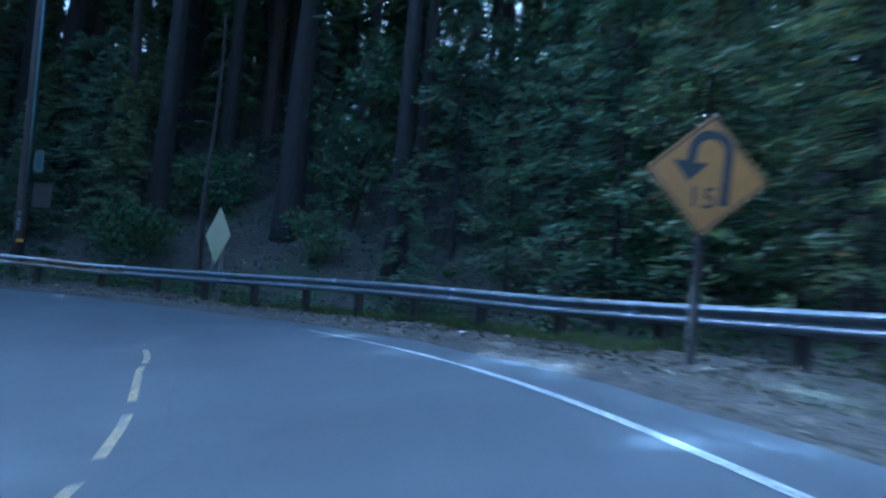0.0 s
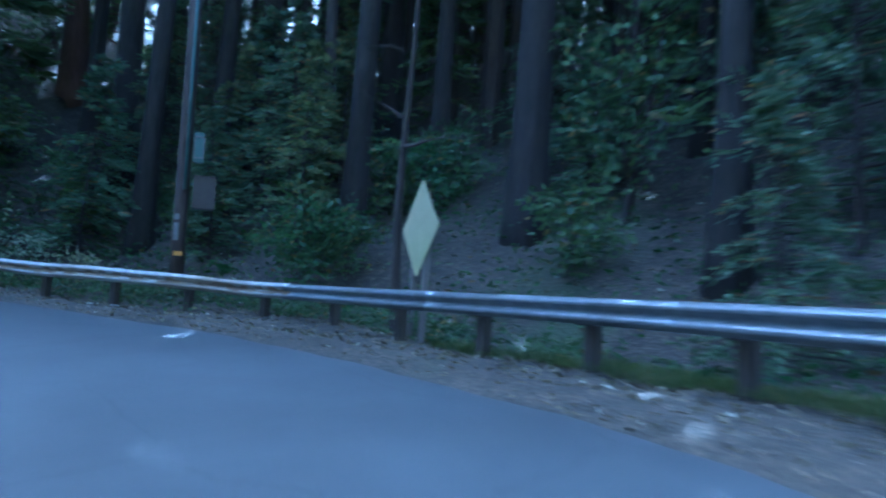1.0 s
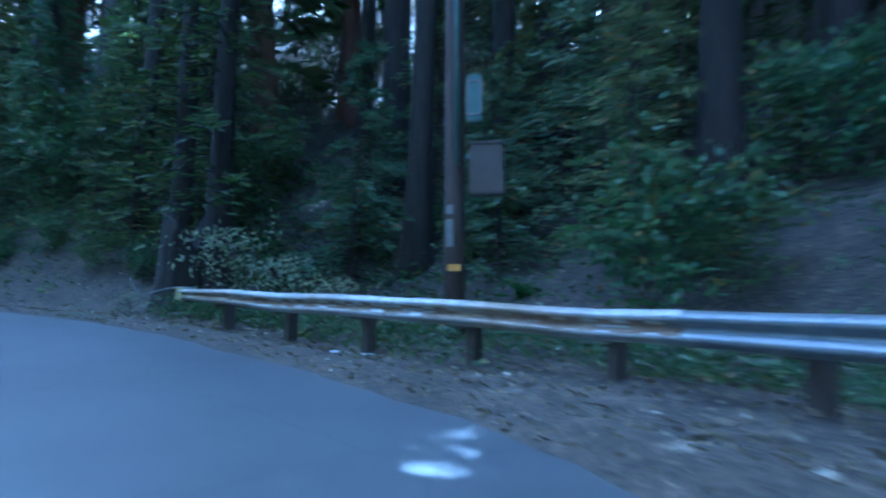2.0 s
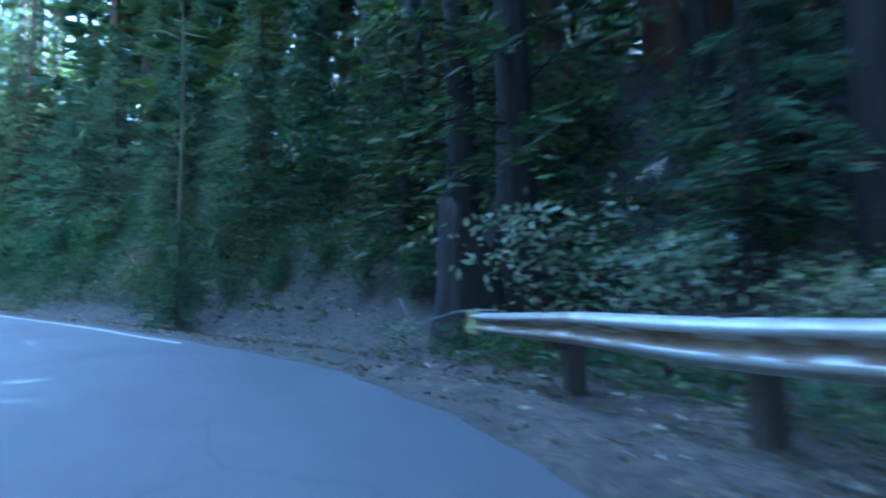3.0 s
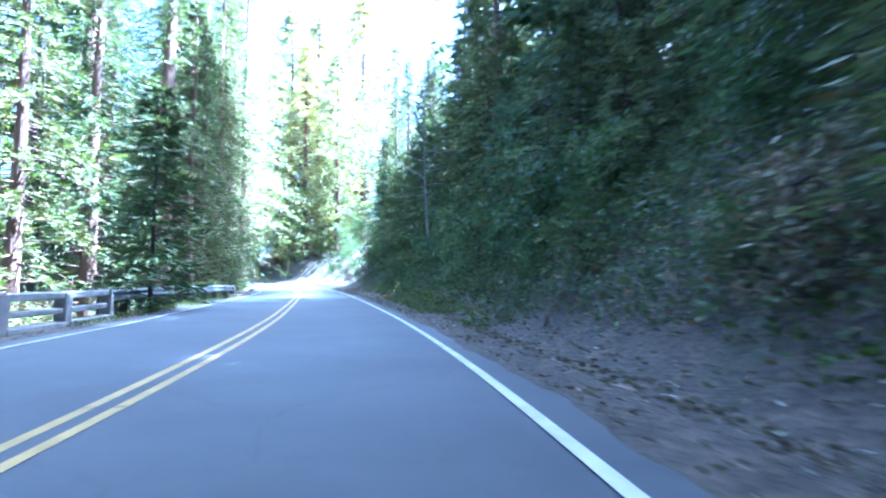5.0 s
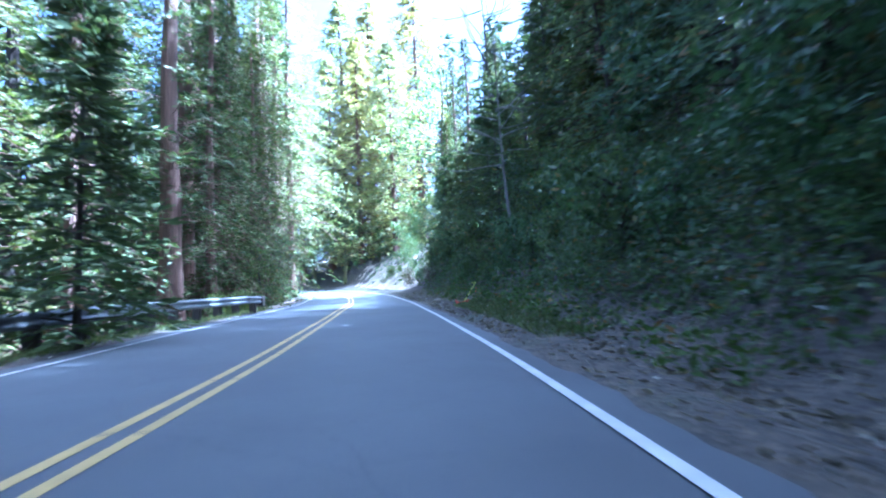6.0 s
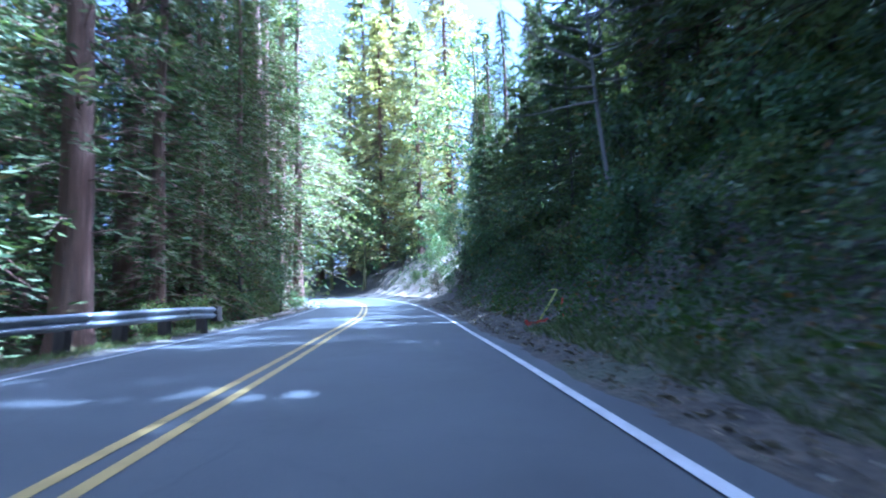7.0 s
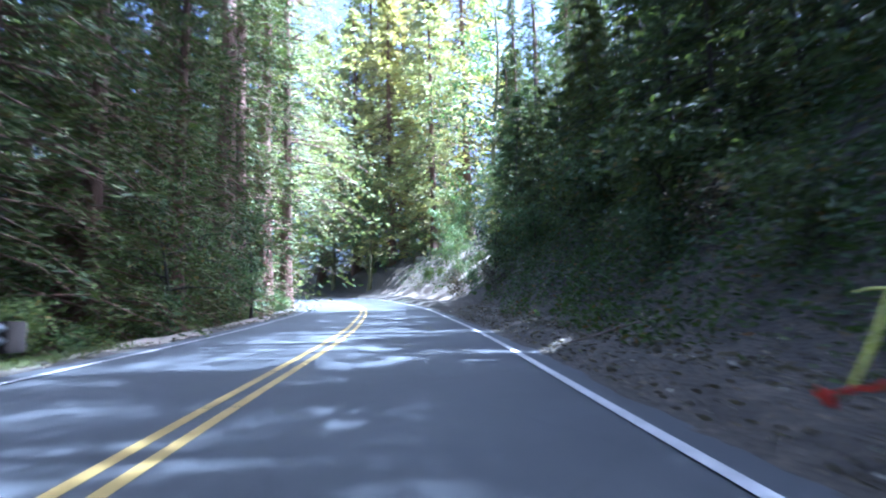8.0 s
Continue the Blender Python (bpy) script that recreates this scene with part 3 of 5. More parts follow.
def build_railing(s_end, count, gap=2.75, u=-4.5):
    """The bridge railing: stout posts, two bars and a kerb, with a buttressed end post."""
    railing = tagged(new("bridge_railing"), "pale concrete bridge railing with two bars and stout posts", "railing")
    base = road_place(s_end, u)
    railing.location = base
    away = Matrix.Translation(base).inverted()
    for k in range(count):
        s = s_end - gap * k
        p = road_place(s, u)
        d = road_place(s + 0.5, u) - road_place(s - 0.5, u)
        turn = Matrix.Rotation(math.atan2(d.y, d.x), 4, "Z")
        if k == 0:
            bm = box_bm(0.34, 0.3, 1.02, 0.02, (0, 0, -0.25))
            for v in bm.verts:
                if v.co.x > 0.1 and v.co.z > 0.3:
                    v.co.x -= 0.16 * (v.co.z - 0.3) / 0.47
        else:
            bm = box_bm(0.36, 0.26, 0.98, 0.02, (0, 0, -0.25))
        part("post", bm, CONCRETE, railing, "buttressed end post" if k == 0 else "", away @ Matrix.Translation(p) @ turn)
        if k < count - 1:
            for name, low, high, wide in (("top_rail", 0.6, 0.76, 0.2), ("lower_rail", 0.27, 0.4, 0.15), ("kerb", -0.1, 0.08, 0.3)):
                put_part(name, railing_bar(s - gap + 0.1, s - 0.1, u, low, high, wide), CONCRETE, railing, "", away)
    return railing


build_railing(S_ABUTMENT, 8)


# ---- signs ----
SIGN_YELLOW = worn_material("faded_sign_yellow", [(0.3, (0.34, 0.15, 0.014)), (0.7, (0.44, 0.21, 0.022))], 2, 0.45, 0, 0.1, (1, 1, 1), 40, 0.002)
SIGN_BLACK = worn_material("sign_black", [(0.3, (0.02, 0.02, 0.022)), (0.7, (0.04, 0.04, 0.042))], 3, 0.5, 0, 0.1)
SIGN_BACK = worn_material("bare_sign_aluminium", [(0.3, (0.38, 0.36, 0.21)), (0.7, (0.5, 0.47, 0.29))], 2.2, 0.6, 0.1, 0.1, (1, 1, 1), 30, 0.002, (0.7, 0.8, 0.62), 0.4)


def diamond_bm(diagonal, thick=0.012, corner=0.06):
    """A standing diamond plate with rounded corners, in the x-z plane, its middle at the origin."""
    bm = bmesh.new()
    h, ring = diagonal / 2, []
    for k in range(4):
        a = math.pi / 2 * k
        for j in range(-3, 4):
            t = a + j * math.pi / 4 / 3
            ring.append(((h - corner * 1.414) * math.cos(a) + corner * math.cos(t), (h - corner * 1.414) * math.sin(a) + corner * math.sin(t)))
    front = [bm.verts.new((x, -thick / 2, z)) for x, z in ring]
    back = [bm.verts.new((x, thick / 2, z)) for x, z in ring]
    bm.faces.new(front)
    bm.faces.new(back[::-1])
    for i in range(len(ring)):
        j = (i + 1) % len(ring)
        bm.faces.new((front[j], front[i], back[i], back[j]))
    return bm


def ribbon_bm(points, width, y, thick=0.004):
    """A flat band of one width along points in the x-z plane."""
    bm = bmesh.new()
    pts = [Vector((x, 0, z)) for x, z in points]
    pairs = []
    for i, p in enumerate(pts):
        d = (pts[min(i + 1, len(pts) - 1)] - pts[max(i - 1, 0)]).normalized()
        n = Vector((-d.z, 0, d.x)) * width / 2
        pairs.append([bm.verts.new(p + n + Vector((0, yy, 0))) for yy in (y, y - thick)] + [bm.verts.new(p - n + Vector((0, yy, 0))) for yy in (y, y - thick)])
    for a, b in zip(pairs, pairs[1:]):
        bm.faces.new((a[1], b[1], b[3], a[3]))
        bm.faces.new((a[0], b[0], b[1], a[1]))
        bm.faces.new((a[2], a[3], b[3], b[2]))
    for q in (pairs[0], pairs[-1]):
        bm.faces.new((q[0], q[1], q[3], q[2]))
    return bm


def build_turn_sign(place, yaw, tilt, foot):
    sign = tagged(new("road_sign"), "tilted yellow diamond hairpin turn sign on wooden post", "road sign")
    sign.location = foot
    away = Matrix.Translation(foot).inverted()
    m = away @ Matrix.Translation(place) @ Matrix.Rotation(radians(yaw), 4, "Z") @ Matrix.Rotation(radians(tilt), 4, "Y")
    plate = part("plate", diamond_bm(1.72), SIGN_YELLOW, sign, "yellow diamond plate", m @ Matrix.Scale(0.88, 4))
    edge = [(0, 0.8), (0.8, 0), (0, -0.8), (-0.8, 0), (0, 0.8)]
    part("border", ribbon_bm(edge, 0.03, -0.0065), SIGN_BLACK, plate, "thin black border")
    bend = [(0.27, -0.4), (0.27, 0.3)] + [(0.02 + 0.25 * math.cos(a), 0.32 + 0.25 * math.sin(a)) for a in np.linspace(0.1, math.pi, 12)] + [(-0.24, 0.22), (-0.25, 0.14)]
    part("arrow", ribbon_bm(bend, 0.13, -0.0065), SIGN_BLACK, plate, "black hairpin arrow")
    head = bmesh.new()
    tri = [(-0.5, 0.16), (0.0, 0.16), (-0.25, -0.12)]
    a = [head.verts.new((x, -0.0065, z)) for x, z in tri]
    b = [head.verts.new((x, -0.0105, z)) for x, z in tri]
    head.faces.new(b)
    for i in range(3):
        head.faces.new((a[i], a[(i + 1) % 3], b[(i + 1) % 3], b[i]))
    part("arrow_head", head, SIGN_BLACK, plate, "black arrow head")
    text = bpy.data.curves.new("speed", "FONT")
    text.body, text.size, text.extrude, text.align_x = "15", 0.42, 0.003, "CENTER"
    number = put_part("speed_number", text, SIGN_BLACK, plate, "black number 15", Matrix.Translation((-0.05, -0.01, -0.46)) @ Matrix.Rotation(radians(90), 4, "X"))
    put_part("post", mesh_from("post", *tube([(0, 0, -0.3), (0.01, 0, 1.2), (0, 0, place[2] + 0.25 - foot[2])], [0.055, 0.053, 0.05], 6)), POST_WOOD, sign, "dark wooden post")
    return sign


def build_back_sign(place, yaw, feet):
    sign = tagged(new("road_sign"), "pale diamond sign seen from its bare back, on wooden posts", "road sign")
    g = ground_at(place[0], place[1])
    sign.location = (place[0], place[1], g)
    m = pose(0, 0, place[2] - g, 0, 0, yaw)
    part("plate", diamond_bm(1.72), SIGN_BACK, sign, "weathered pale aluminium plate", m)
    for du in (-0.28, 0.3):
        x, y = math.cos(radians(yaw)) * du + math.sin(radians(yaw)) * 0.07, math.sin(radians(yaw)) * du - math.cos(radians(yaw)) * 0.07
        part("post", box_bm(0.1, 0.1, place[2] - g + 0.5, 0.008, (0, 0, -0.3)), GREY_WOOD, sign, "", pose(x, y, 0, 0, 0, yaw))
    return sign


# ---- utility pole ----
TAG_WHITE = worn_material("white_tag_plastic", [(0.3, (0.11, 0.11, 0.11)), (0.7, (0.19, 0.19, 0.19))], 6, 0.5)
REFLECTOR = worn_material("yellow_reflector", [(0.3, (0.5, 0.24, 0.02)), (0.7, (0.66, 0.34, 0.03))], 8, 0.35)
BOX_BROWN = worn_material("brown_metal_box", [(0.3, (0.035, 0.028, 0.025)), (0.7, (0.06, 0.048, 0.043))], 4, 0.5, 0.2, 0.15)
CONDUIT = worn_material("green_grey_conduit", [(0.3, (0.05, 0.09, 0.085)), (0.7, (0.08, 0.13, 0.12))], 6, 0.5)


def build_pole(x, y):
    g = ground_at(x, y)
    pole = tagged(new("utility_pole"), "dark creosoted wooden utility pole with boxes and tags", "utility pole")
    pole.matrix_basis = pose(x, y, g, -0.7, -1.6, 0)
    verts, faces = tube([(0, 0, -0.5), (0, 0, 2), (0.02, 0, 6), (0.03, 0.02, 12)], [0.165, 0.16, 0.15, 0.12], 16)
    put_part("shaft", mesh_from("shaft", verts, faces, True), POLE_WOOD, pole)
    face = Matrix.Rotation(math.atan2(-y, 0.0 - x), 4, "Z")
    verts, faces = tube([(0.02, 0, 2.6), (0.02, 0, 5), (0.03, 0, 11)], [0.04, 0.04, 0.035], 8)
    put_part("conduit", mesh_from("conduit", verts, faces, True), CONDUIT, pole, "dark green conduit", face @ Matrix.Translation((0.18, 0.06, 0)))
    for z, h in ((1.72, 0.42), (2.22, 0.14)):
        part("tag", box_bm(0.012, 0.11, h, 0.003), TAG_WHITE, pole, "white plastic tag", face @ Matrix.Translation((0.163, -0.07, z - g + 0.1)))
    part("reflector", box_bm(0.012, 0.2, 0.1, 0.003), REFLECTOR, pole, "amber reflector strip", face @ Matrix.Translation((0.166, 0.0, 1.45 - g)))
    box = part("box", box_bm(0.3, 0.52, 0.78, 0.02), BOX_BROWN, pole, "brown metal equipment box", face @ Matrix.Translation((0.0, 0.5, 2.62 - g)))
    part("box_lid", box_bm(0.34, 0.56, 0.04, 0.008, (0, 0, 0.78)), BOX_BROWN, box)
    part("bracket", box_bm(0.05, 0.4, 0.05, 0.005), CONDUIT, pole, "", face @ Matrix.Translation((0.0, 0.25, 3.2 - g)))
    meter = part("meter_box", box_bm(0.2, 0.24, 0.75, 0.02), CONDUIT, pole, "dark meter box", face @ Matrix.Translation((0.06, 0.32, 3.75 - g)))
    rim = bmesh.new()
    for args in ((0.02, 0.03, 0.55, 0, (0.11, -0.11, 0.1)), (0.02, 0.03, 0.55, 0, (0.11, 0.11, 0.1)), (0.02, 0.25, 0.03, 0, (0.11, 0, 0.1)), (0.02, 0.25, 0.03, 0, (0.11, 0, 0.62))):
        box_bm(*args, bm=rim)
    part("meter_frame", rim, TAG_WHITE, meter, "pale metal frame")
    return pole


turn_place = (0.94, -13.87, 2.93)
build_turn_sign(turn_place, -56, 3, (1.02, -13.8, 0.8))
build_back_sign((4.12, 0.06, 2.15), 78.0, None)
build_pole(1.68, 6.98)


# ---- trees and plants ----
def needle_crown(rng, height, start, reach, branches, nodes=7, size=0.42, droop=0.35, top_power=1.2, slim=0.24):
    """Drooping branches with rows of narrow sprays. Returns leaf corners, and twig tubes."""
    at, way, wood_v, wood_f = [], [], [], []
    for b in range(branches):
        f = (b + rng.random()) / branches
        z = start + (height - start) * f**0.9
        length = reach * (1 - f**top_power) * rng.uniform(0.55, 1.05) + 0.35
        if rng.random() < 0.08:
            length *= 1.35
        a = rng.uniform(0, 2 * math.pi)
        d = np.array([math.cos(a), math.sin(a), rng.uniform(-0.1, 0.35)])
        side = np.array([-math.sin(a), math.cos(a), 0.0])
        tip = None
        pts = []
        for k in range(nodes + 1):
            t = 0.12 + 0.88 * k / nodes
            p = np.array([0, 0, z]) + d * length * t + np.array([0, 0, -droop * length * t * t])
            pts.append(p)
            if k == 0:
                continue
            spread = 0.35 + 0.5 * (1 - t)
            for sgn in (-1, 1):
                for j in range(3):
                    w = d * rng.uniform(0.3, 0.9) + side * sgn * rng.uniform(0.4, 1.0) + np.array([0, 0, rng.uniform(-0.55, 0.12)])
                    at.append(p + rng.normal(0, 0.1 * length / 3, 3) + d * rng.uniform(-0.5, 0.5) * length / nodes)
                    way.append(w * (spread + 0.3))
        if size < 0.8:
            tube([Vector((0, 0, z)), Vector(pts[nodes // 2]), Vector(pts[-1])], [0.012 + 0.011 * length, 0.006 + 0.005 * length, 0.004], 3, wood_v, wood_f, False)
        else:
            tube([Vector((0, 0, z)), Vector(pts[-1])], [0.012 + 0.011 * length, 0.004], 3, wood_v, wood_f, False)
    at, way = np.array(at), np.array(way)
    n = len(at)
    return blades(rng, at, way, size * rng.uniform(0.6, 1.3, n), size * slim * rng.uniform(0.7, 1.3, n), 0.1), wood_v, wood_f


def leafy_crown(rng, height, start, reach, limbs, leaves, size, lift=0.4, ragged=0.5):
    """Limbs that fork into twigs, with clumps of leaves round their outer parts."""
    at, way, wood_v, wood_f = [], [], [], []
    clumps = []
    for b in range(limbs):
        f = (b + rng.random()) / limbs
        z = start + (height - start) * f * 0.9
        a = rng.uniform(0, 2 * math.pi)
        length = reach * (0.5 + 0.6 * math.sin(math.pi * (0.15 + 0.8 * f))) * rng.uniform(0.6, 1.15)
        d = np.array([math.cos(a), math.sin(a), lift + rng.uniform(-0.25, 0.45)])
        pts = [np.array([0, 0, z])]
        for k in range(4):
            d = d + rng.normal(0, 0.16, 3) + np.array([0, 0, -0.05])
            pts.append(pts[-1] + d / np.linalg.norm(d) * length / 4)
        r0 = 0.02 + 0.012 * length
        tube([Vector(p) for p in pts], [r0, r0 * 0.8, r0 * 0.6, r0 * 0.4, r0 * 0.15], 5, wood_v, wood_f, False)
        for k in range(1, 5):
            for j in range(3):
                c = pts[k] + rng.normal(0, 0.16 * length, 3) * np.array([1, 1, 0.7])
                clumps.append((c, 0.2 + 0.13 * length * rng.uniform(0.6, 1.2)))
                if j == 0:
                    tube([Vector(pts[k]), Vector(c)], [r0 * 0.3, 0.004], 3, wood_v, wood_f, False)
    per = max(1, leaves // len(clumps))
    for c, r in clumps:
        n = max(2, int(per * rng.uniform(1 - ragged, 1 + ragged)))
        v = rng.normal(size=(n, 3))
        v /= np.linalg.norm(v, axis=1, keepdims=True)
        p = c + v * r * rng.uniform(0.35, 1.0, (n, 1)) ** 0.6 * np.array([1.15, 1.15, 0.75])
        at.append(p)
        way.append(v * 0.7 + rng.normal(0, 0.5, (n, 3)) + np.array([0, 0, -0.15]))
    at, way = np.concatenate(at), np.concatenate(way)
    n = len(at)
    return blades(rng, at, way, size * rng.uniform(0.6, 1.3, n), size * 0.42 * rng.uniform(0.7, 1.3, n), 0.2), wood_v, wood_f


def trunk_mesh(rng, height, radius, lean=(0, 0), bend=0.15, sides=14, flare=1.5, rough=0.06, rings=15, furrow=0.0):
    """A tapering trunk with a flared foot; furrow cuts long ridges into its bark."""
    verts, faces, pts, radii = [], [], [], []
    phase = rng.uniform(0, 6)
    for k in range(rings):
        f = k / (rings - 1)
        z = -0.9 + (height + 0.9) * f**1.3
        pts.append(Vector((lean[0] * z + bend * math.sin(z * 0.35 + phase) * f, lean[1] * z + bend * math.cos(z * 0.3 + phase) * f, z)))
        radii.append(radius * (1 - 0.82 * f**1.1) * (1 + (flare - 1) * math.exp(-max(z, 0) / (radius * 2.2))))
    tube(pts, radii, sides, verts, faces)
    ribs = [(int(rng.integers(5, 8)), 0.35), (int(rng.integers(10, 14)), 0.8), (int(rng.integers(15, 19)), 1.0)]
    for i, v in enumerate(verts):
        k, c = i % sides, pts[i // sides]
        a = 2 * math.pi * k / sides
        if furrow:
            swing = 0.7 * math.sin(c.z * 0.45 + phase) + 0.35 * math.sin(c.z * 1.7 + phase * 2)
            cut = sum(w * math.sin(n * (a + 0.18 * swing) + n + 0.6 * math.sin(c.z * 0.9 + n)) for n, w in ribs) / 2.15
            v += (v - c) * (furrow * cut + 0.03 * float(rng.normal()))
        else:
            v += (v - c) * (rough * math.sin(k * 2.4 + phase) + rough * math.sin(k * 5.1 + i * 0.37))
    return mesh_from("trunk", verts, faces, True)


def build_tree(name, label, seed, kind, height, radius, start, reach, bark, leaf, density=1.0, lean=(0, 0), bend=0.15, group=""):
    """A tree at the origin: trunk, limbs and crown."""
    rng = np.random.default_rng(seed)
    tree = tagged(new(name), label, "tree", group)
    near = kind in ("needle", "full") and radius > 0.3
    shape = trunk_mesh(rng, height, radius, lean, bend, 32, 1.6, 0.06, 40, 0.07) if near else trunk_mesh(rng, height, radius, lean, bend, 9 if kind == "far" else 14)
    put_part("trunk", shape, bark, tree)
    if kind == "needle":
        leaves, wv, wf = needle_crown(rng, height + 0.5, start, reach, int(140 * density), 5, 0.58, 0.35, 1.2, 0.16)
    elif kind == "full":
        leaves, wv, wf = needle_crown(rng, height + 0.5, start, reach, int(290 * density), 8, 0.4, 0.5, 1.3, 0.17)
    elif kind == "lush":
        leaves, wv, wf = needle_crown(rng, height + 0.5, start, reach, int(260 * density), 5, 0.8, 0.5, 2.2, 0.26)
    elif kind == "arching":
        leaves, wv, wf = needle_crown(rng, height + 0.5, start, reach, int(300 * density), 9, 0.46, 0.5, 2.0, 0.18)
    elif kind == "sapling":
        leaves, wv, wf = needle_crown(rng, height + 0.3, start, reach, int(9.5 * height * density), 7, 0.38, 0.3, 1.0, 0.22)
    elif kind == "mid":
        leaves, wv, wf = needle_crown(rng, height + 0.5, start, reach, int(58 * density), 5, 1.0, 0.35, 1.2, 0.16)
    elif kind == "far":
        leaves, wv, wf = needle_crown(rng, height + 0.5, start, reach, int(40 * density), 5, 1.6)
    else:
        leaves, wv, wf = leafy_crown(rng, height, start, reach, int(16 * density) + 4, int(2300 * density), 0.27)
    tagged(put_part("branchwork", mesh_from("branchwork", wv, wf, True), bark, tree), "", "", "", "stuff")
    tagged(put_part("crown", leaf_mesh("crown", leaves), leaf, tree), "", "", "", "stuff")
    return tree


def build_shrub(name, label, seed, size, leaf, leaves=2600, leaf_size=0.13, twig=None):
    rng = np.random.default_rng(seed)
    shrub = tagged(new(name), label, "shrub", "plants along the bank")
    v, wv, wf = leafy_crown(rng, size, 0.05, size * 0.75, 9, leaves, leaf_size, 0.75)
    tagged(put_part("branchwork", mesh_from("branchwork", wv, wf, True), twig or DARK_BARK, shrub), "", "", "", "stuff")
    tagged(put_part("foliage", leaf_mesh("foliage", v), leaf, shrub), "", "", "", "stuff")
    return shrub


def build_fern(seed):
    rng = np.random.default_rng(seed)
    fern = tagged(new("fern"), "green sword fern growing from the bank", "fern", "ferns on the bank")
    at, way, size = [], [], []
    wv, wf = [], []
    for k in range(13):
        a = rng.uniform(0, 2 * math.pi)
        d = np.array([math.cos(a), math.sin(a), 0])
        side = np.array([-d[1], d[0], 0])
        length = rng.uniform(0.6, 1.1)
        last = None
        pts = []
        for j in range(14):
            t = j / 13
            p = d * length * t + np.array([0, 0, length * (1.1 * t - 1.05 * t * t)])
            pts.append(Vector(p))
            for sgn in (-1, 1):
                at.append(p)
                way.append(side * sgn + d * 0.35 + np.array([0, 0, -0.15]))
                size.append(0.17 * (1 - t) + 0.03)
        tube(pts[::4] + [pts[-1]], [0.006, 0.005, 0.004, 0.003, 0.002], 3, wv, wf, False)
    size = np.array(size)
    put_part("stalk", mesh_from("stalk", wv, wf), FERN, fern)
    put_part("foliage", leaf_mesh("foliage", blades(rng, np.array(at), np.array(way), size, size * 0.28, 0.05)), FERN, fern)
    return fern


def stand(ob, x, y, turn=0.0, scale=1.0, sink=0.05, tilt=(0, 0)):
    """The pose of a thing that grows from the ground there."""
    return Matrix.Translation((x, y, ground_at(x, y) - sink)) @ pose(0, 0, 0, tilt[0], tilt[1], turn) @ Matrix.Scale(scale, 4)


class Nursery:
    """Grows the first of a kind, and copies of it after that."""

    def __init__(self, makers):
        self.makers, self.made = makers, {}

    def plant(self, kind, x, y, turn=0.0, scale=1.0, tilt=(0, 0)):
        m = stand(None, x, y, turn, scale, 0.05, tilt)
        if kind not in self.made:
            ob = self.makers[kind]()
            self.made[kind] = ob
            ob.matrix_basis = m
            self.made[kind + "_scale"] = scale
            return ob
        ob = self.made[kind]
        keep = ob.scale.copy()
        ob.scale = (1, 1, 1)
        made = copy_thing(ob, m)
        ob.scale = keep
        return made


def redwood(seed, height, radius, start, reach, density=1.0):
    return lambda: build_tree("redwood_tree", "tall redwood with red-brown fibrous bark and drooping needles", seed, "needle", height, radius, start, reach, REDWOOD_BARK, NEEDLES, density, (0, 0), 0.12, "redwoods of the forest")


def tanoak(seed, height, radius, start, reach, density=1.0, leaf=None, bark=None, label="leafy green tree with dark bark on the slope"):
    return lambda: build_tree("broadleaf_tree", label, seed, "leafy", height, radius, start, reach, bark or DARK_BARK, leaf or BROAD, density, (0.04, -0.05), 0.5, "broadleaf trees of the forest")


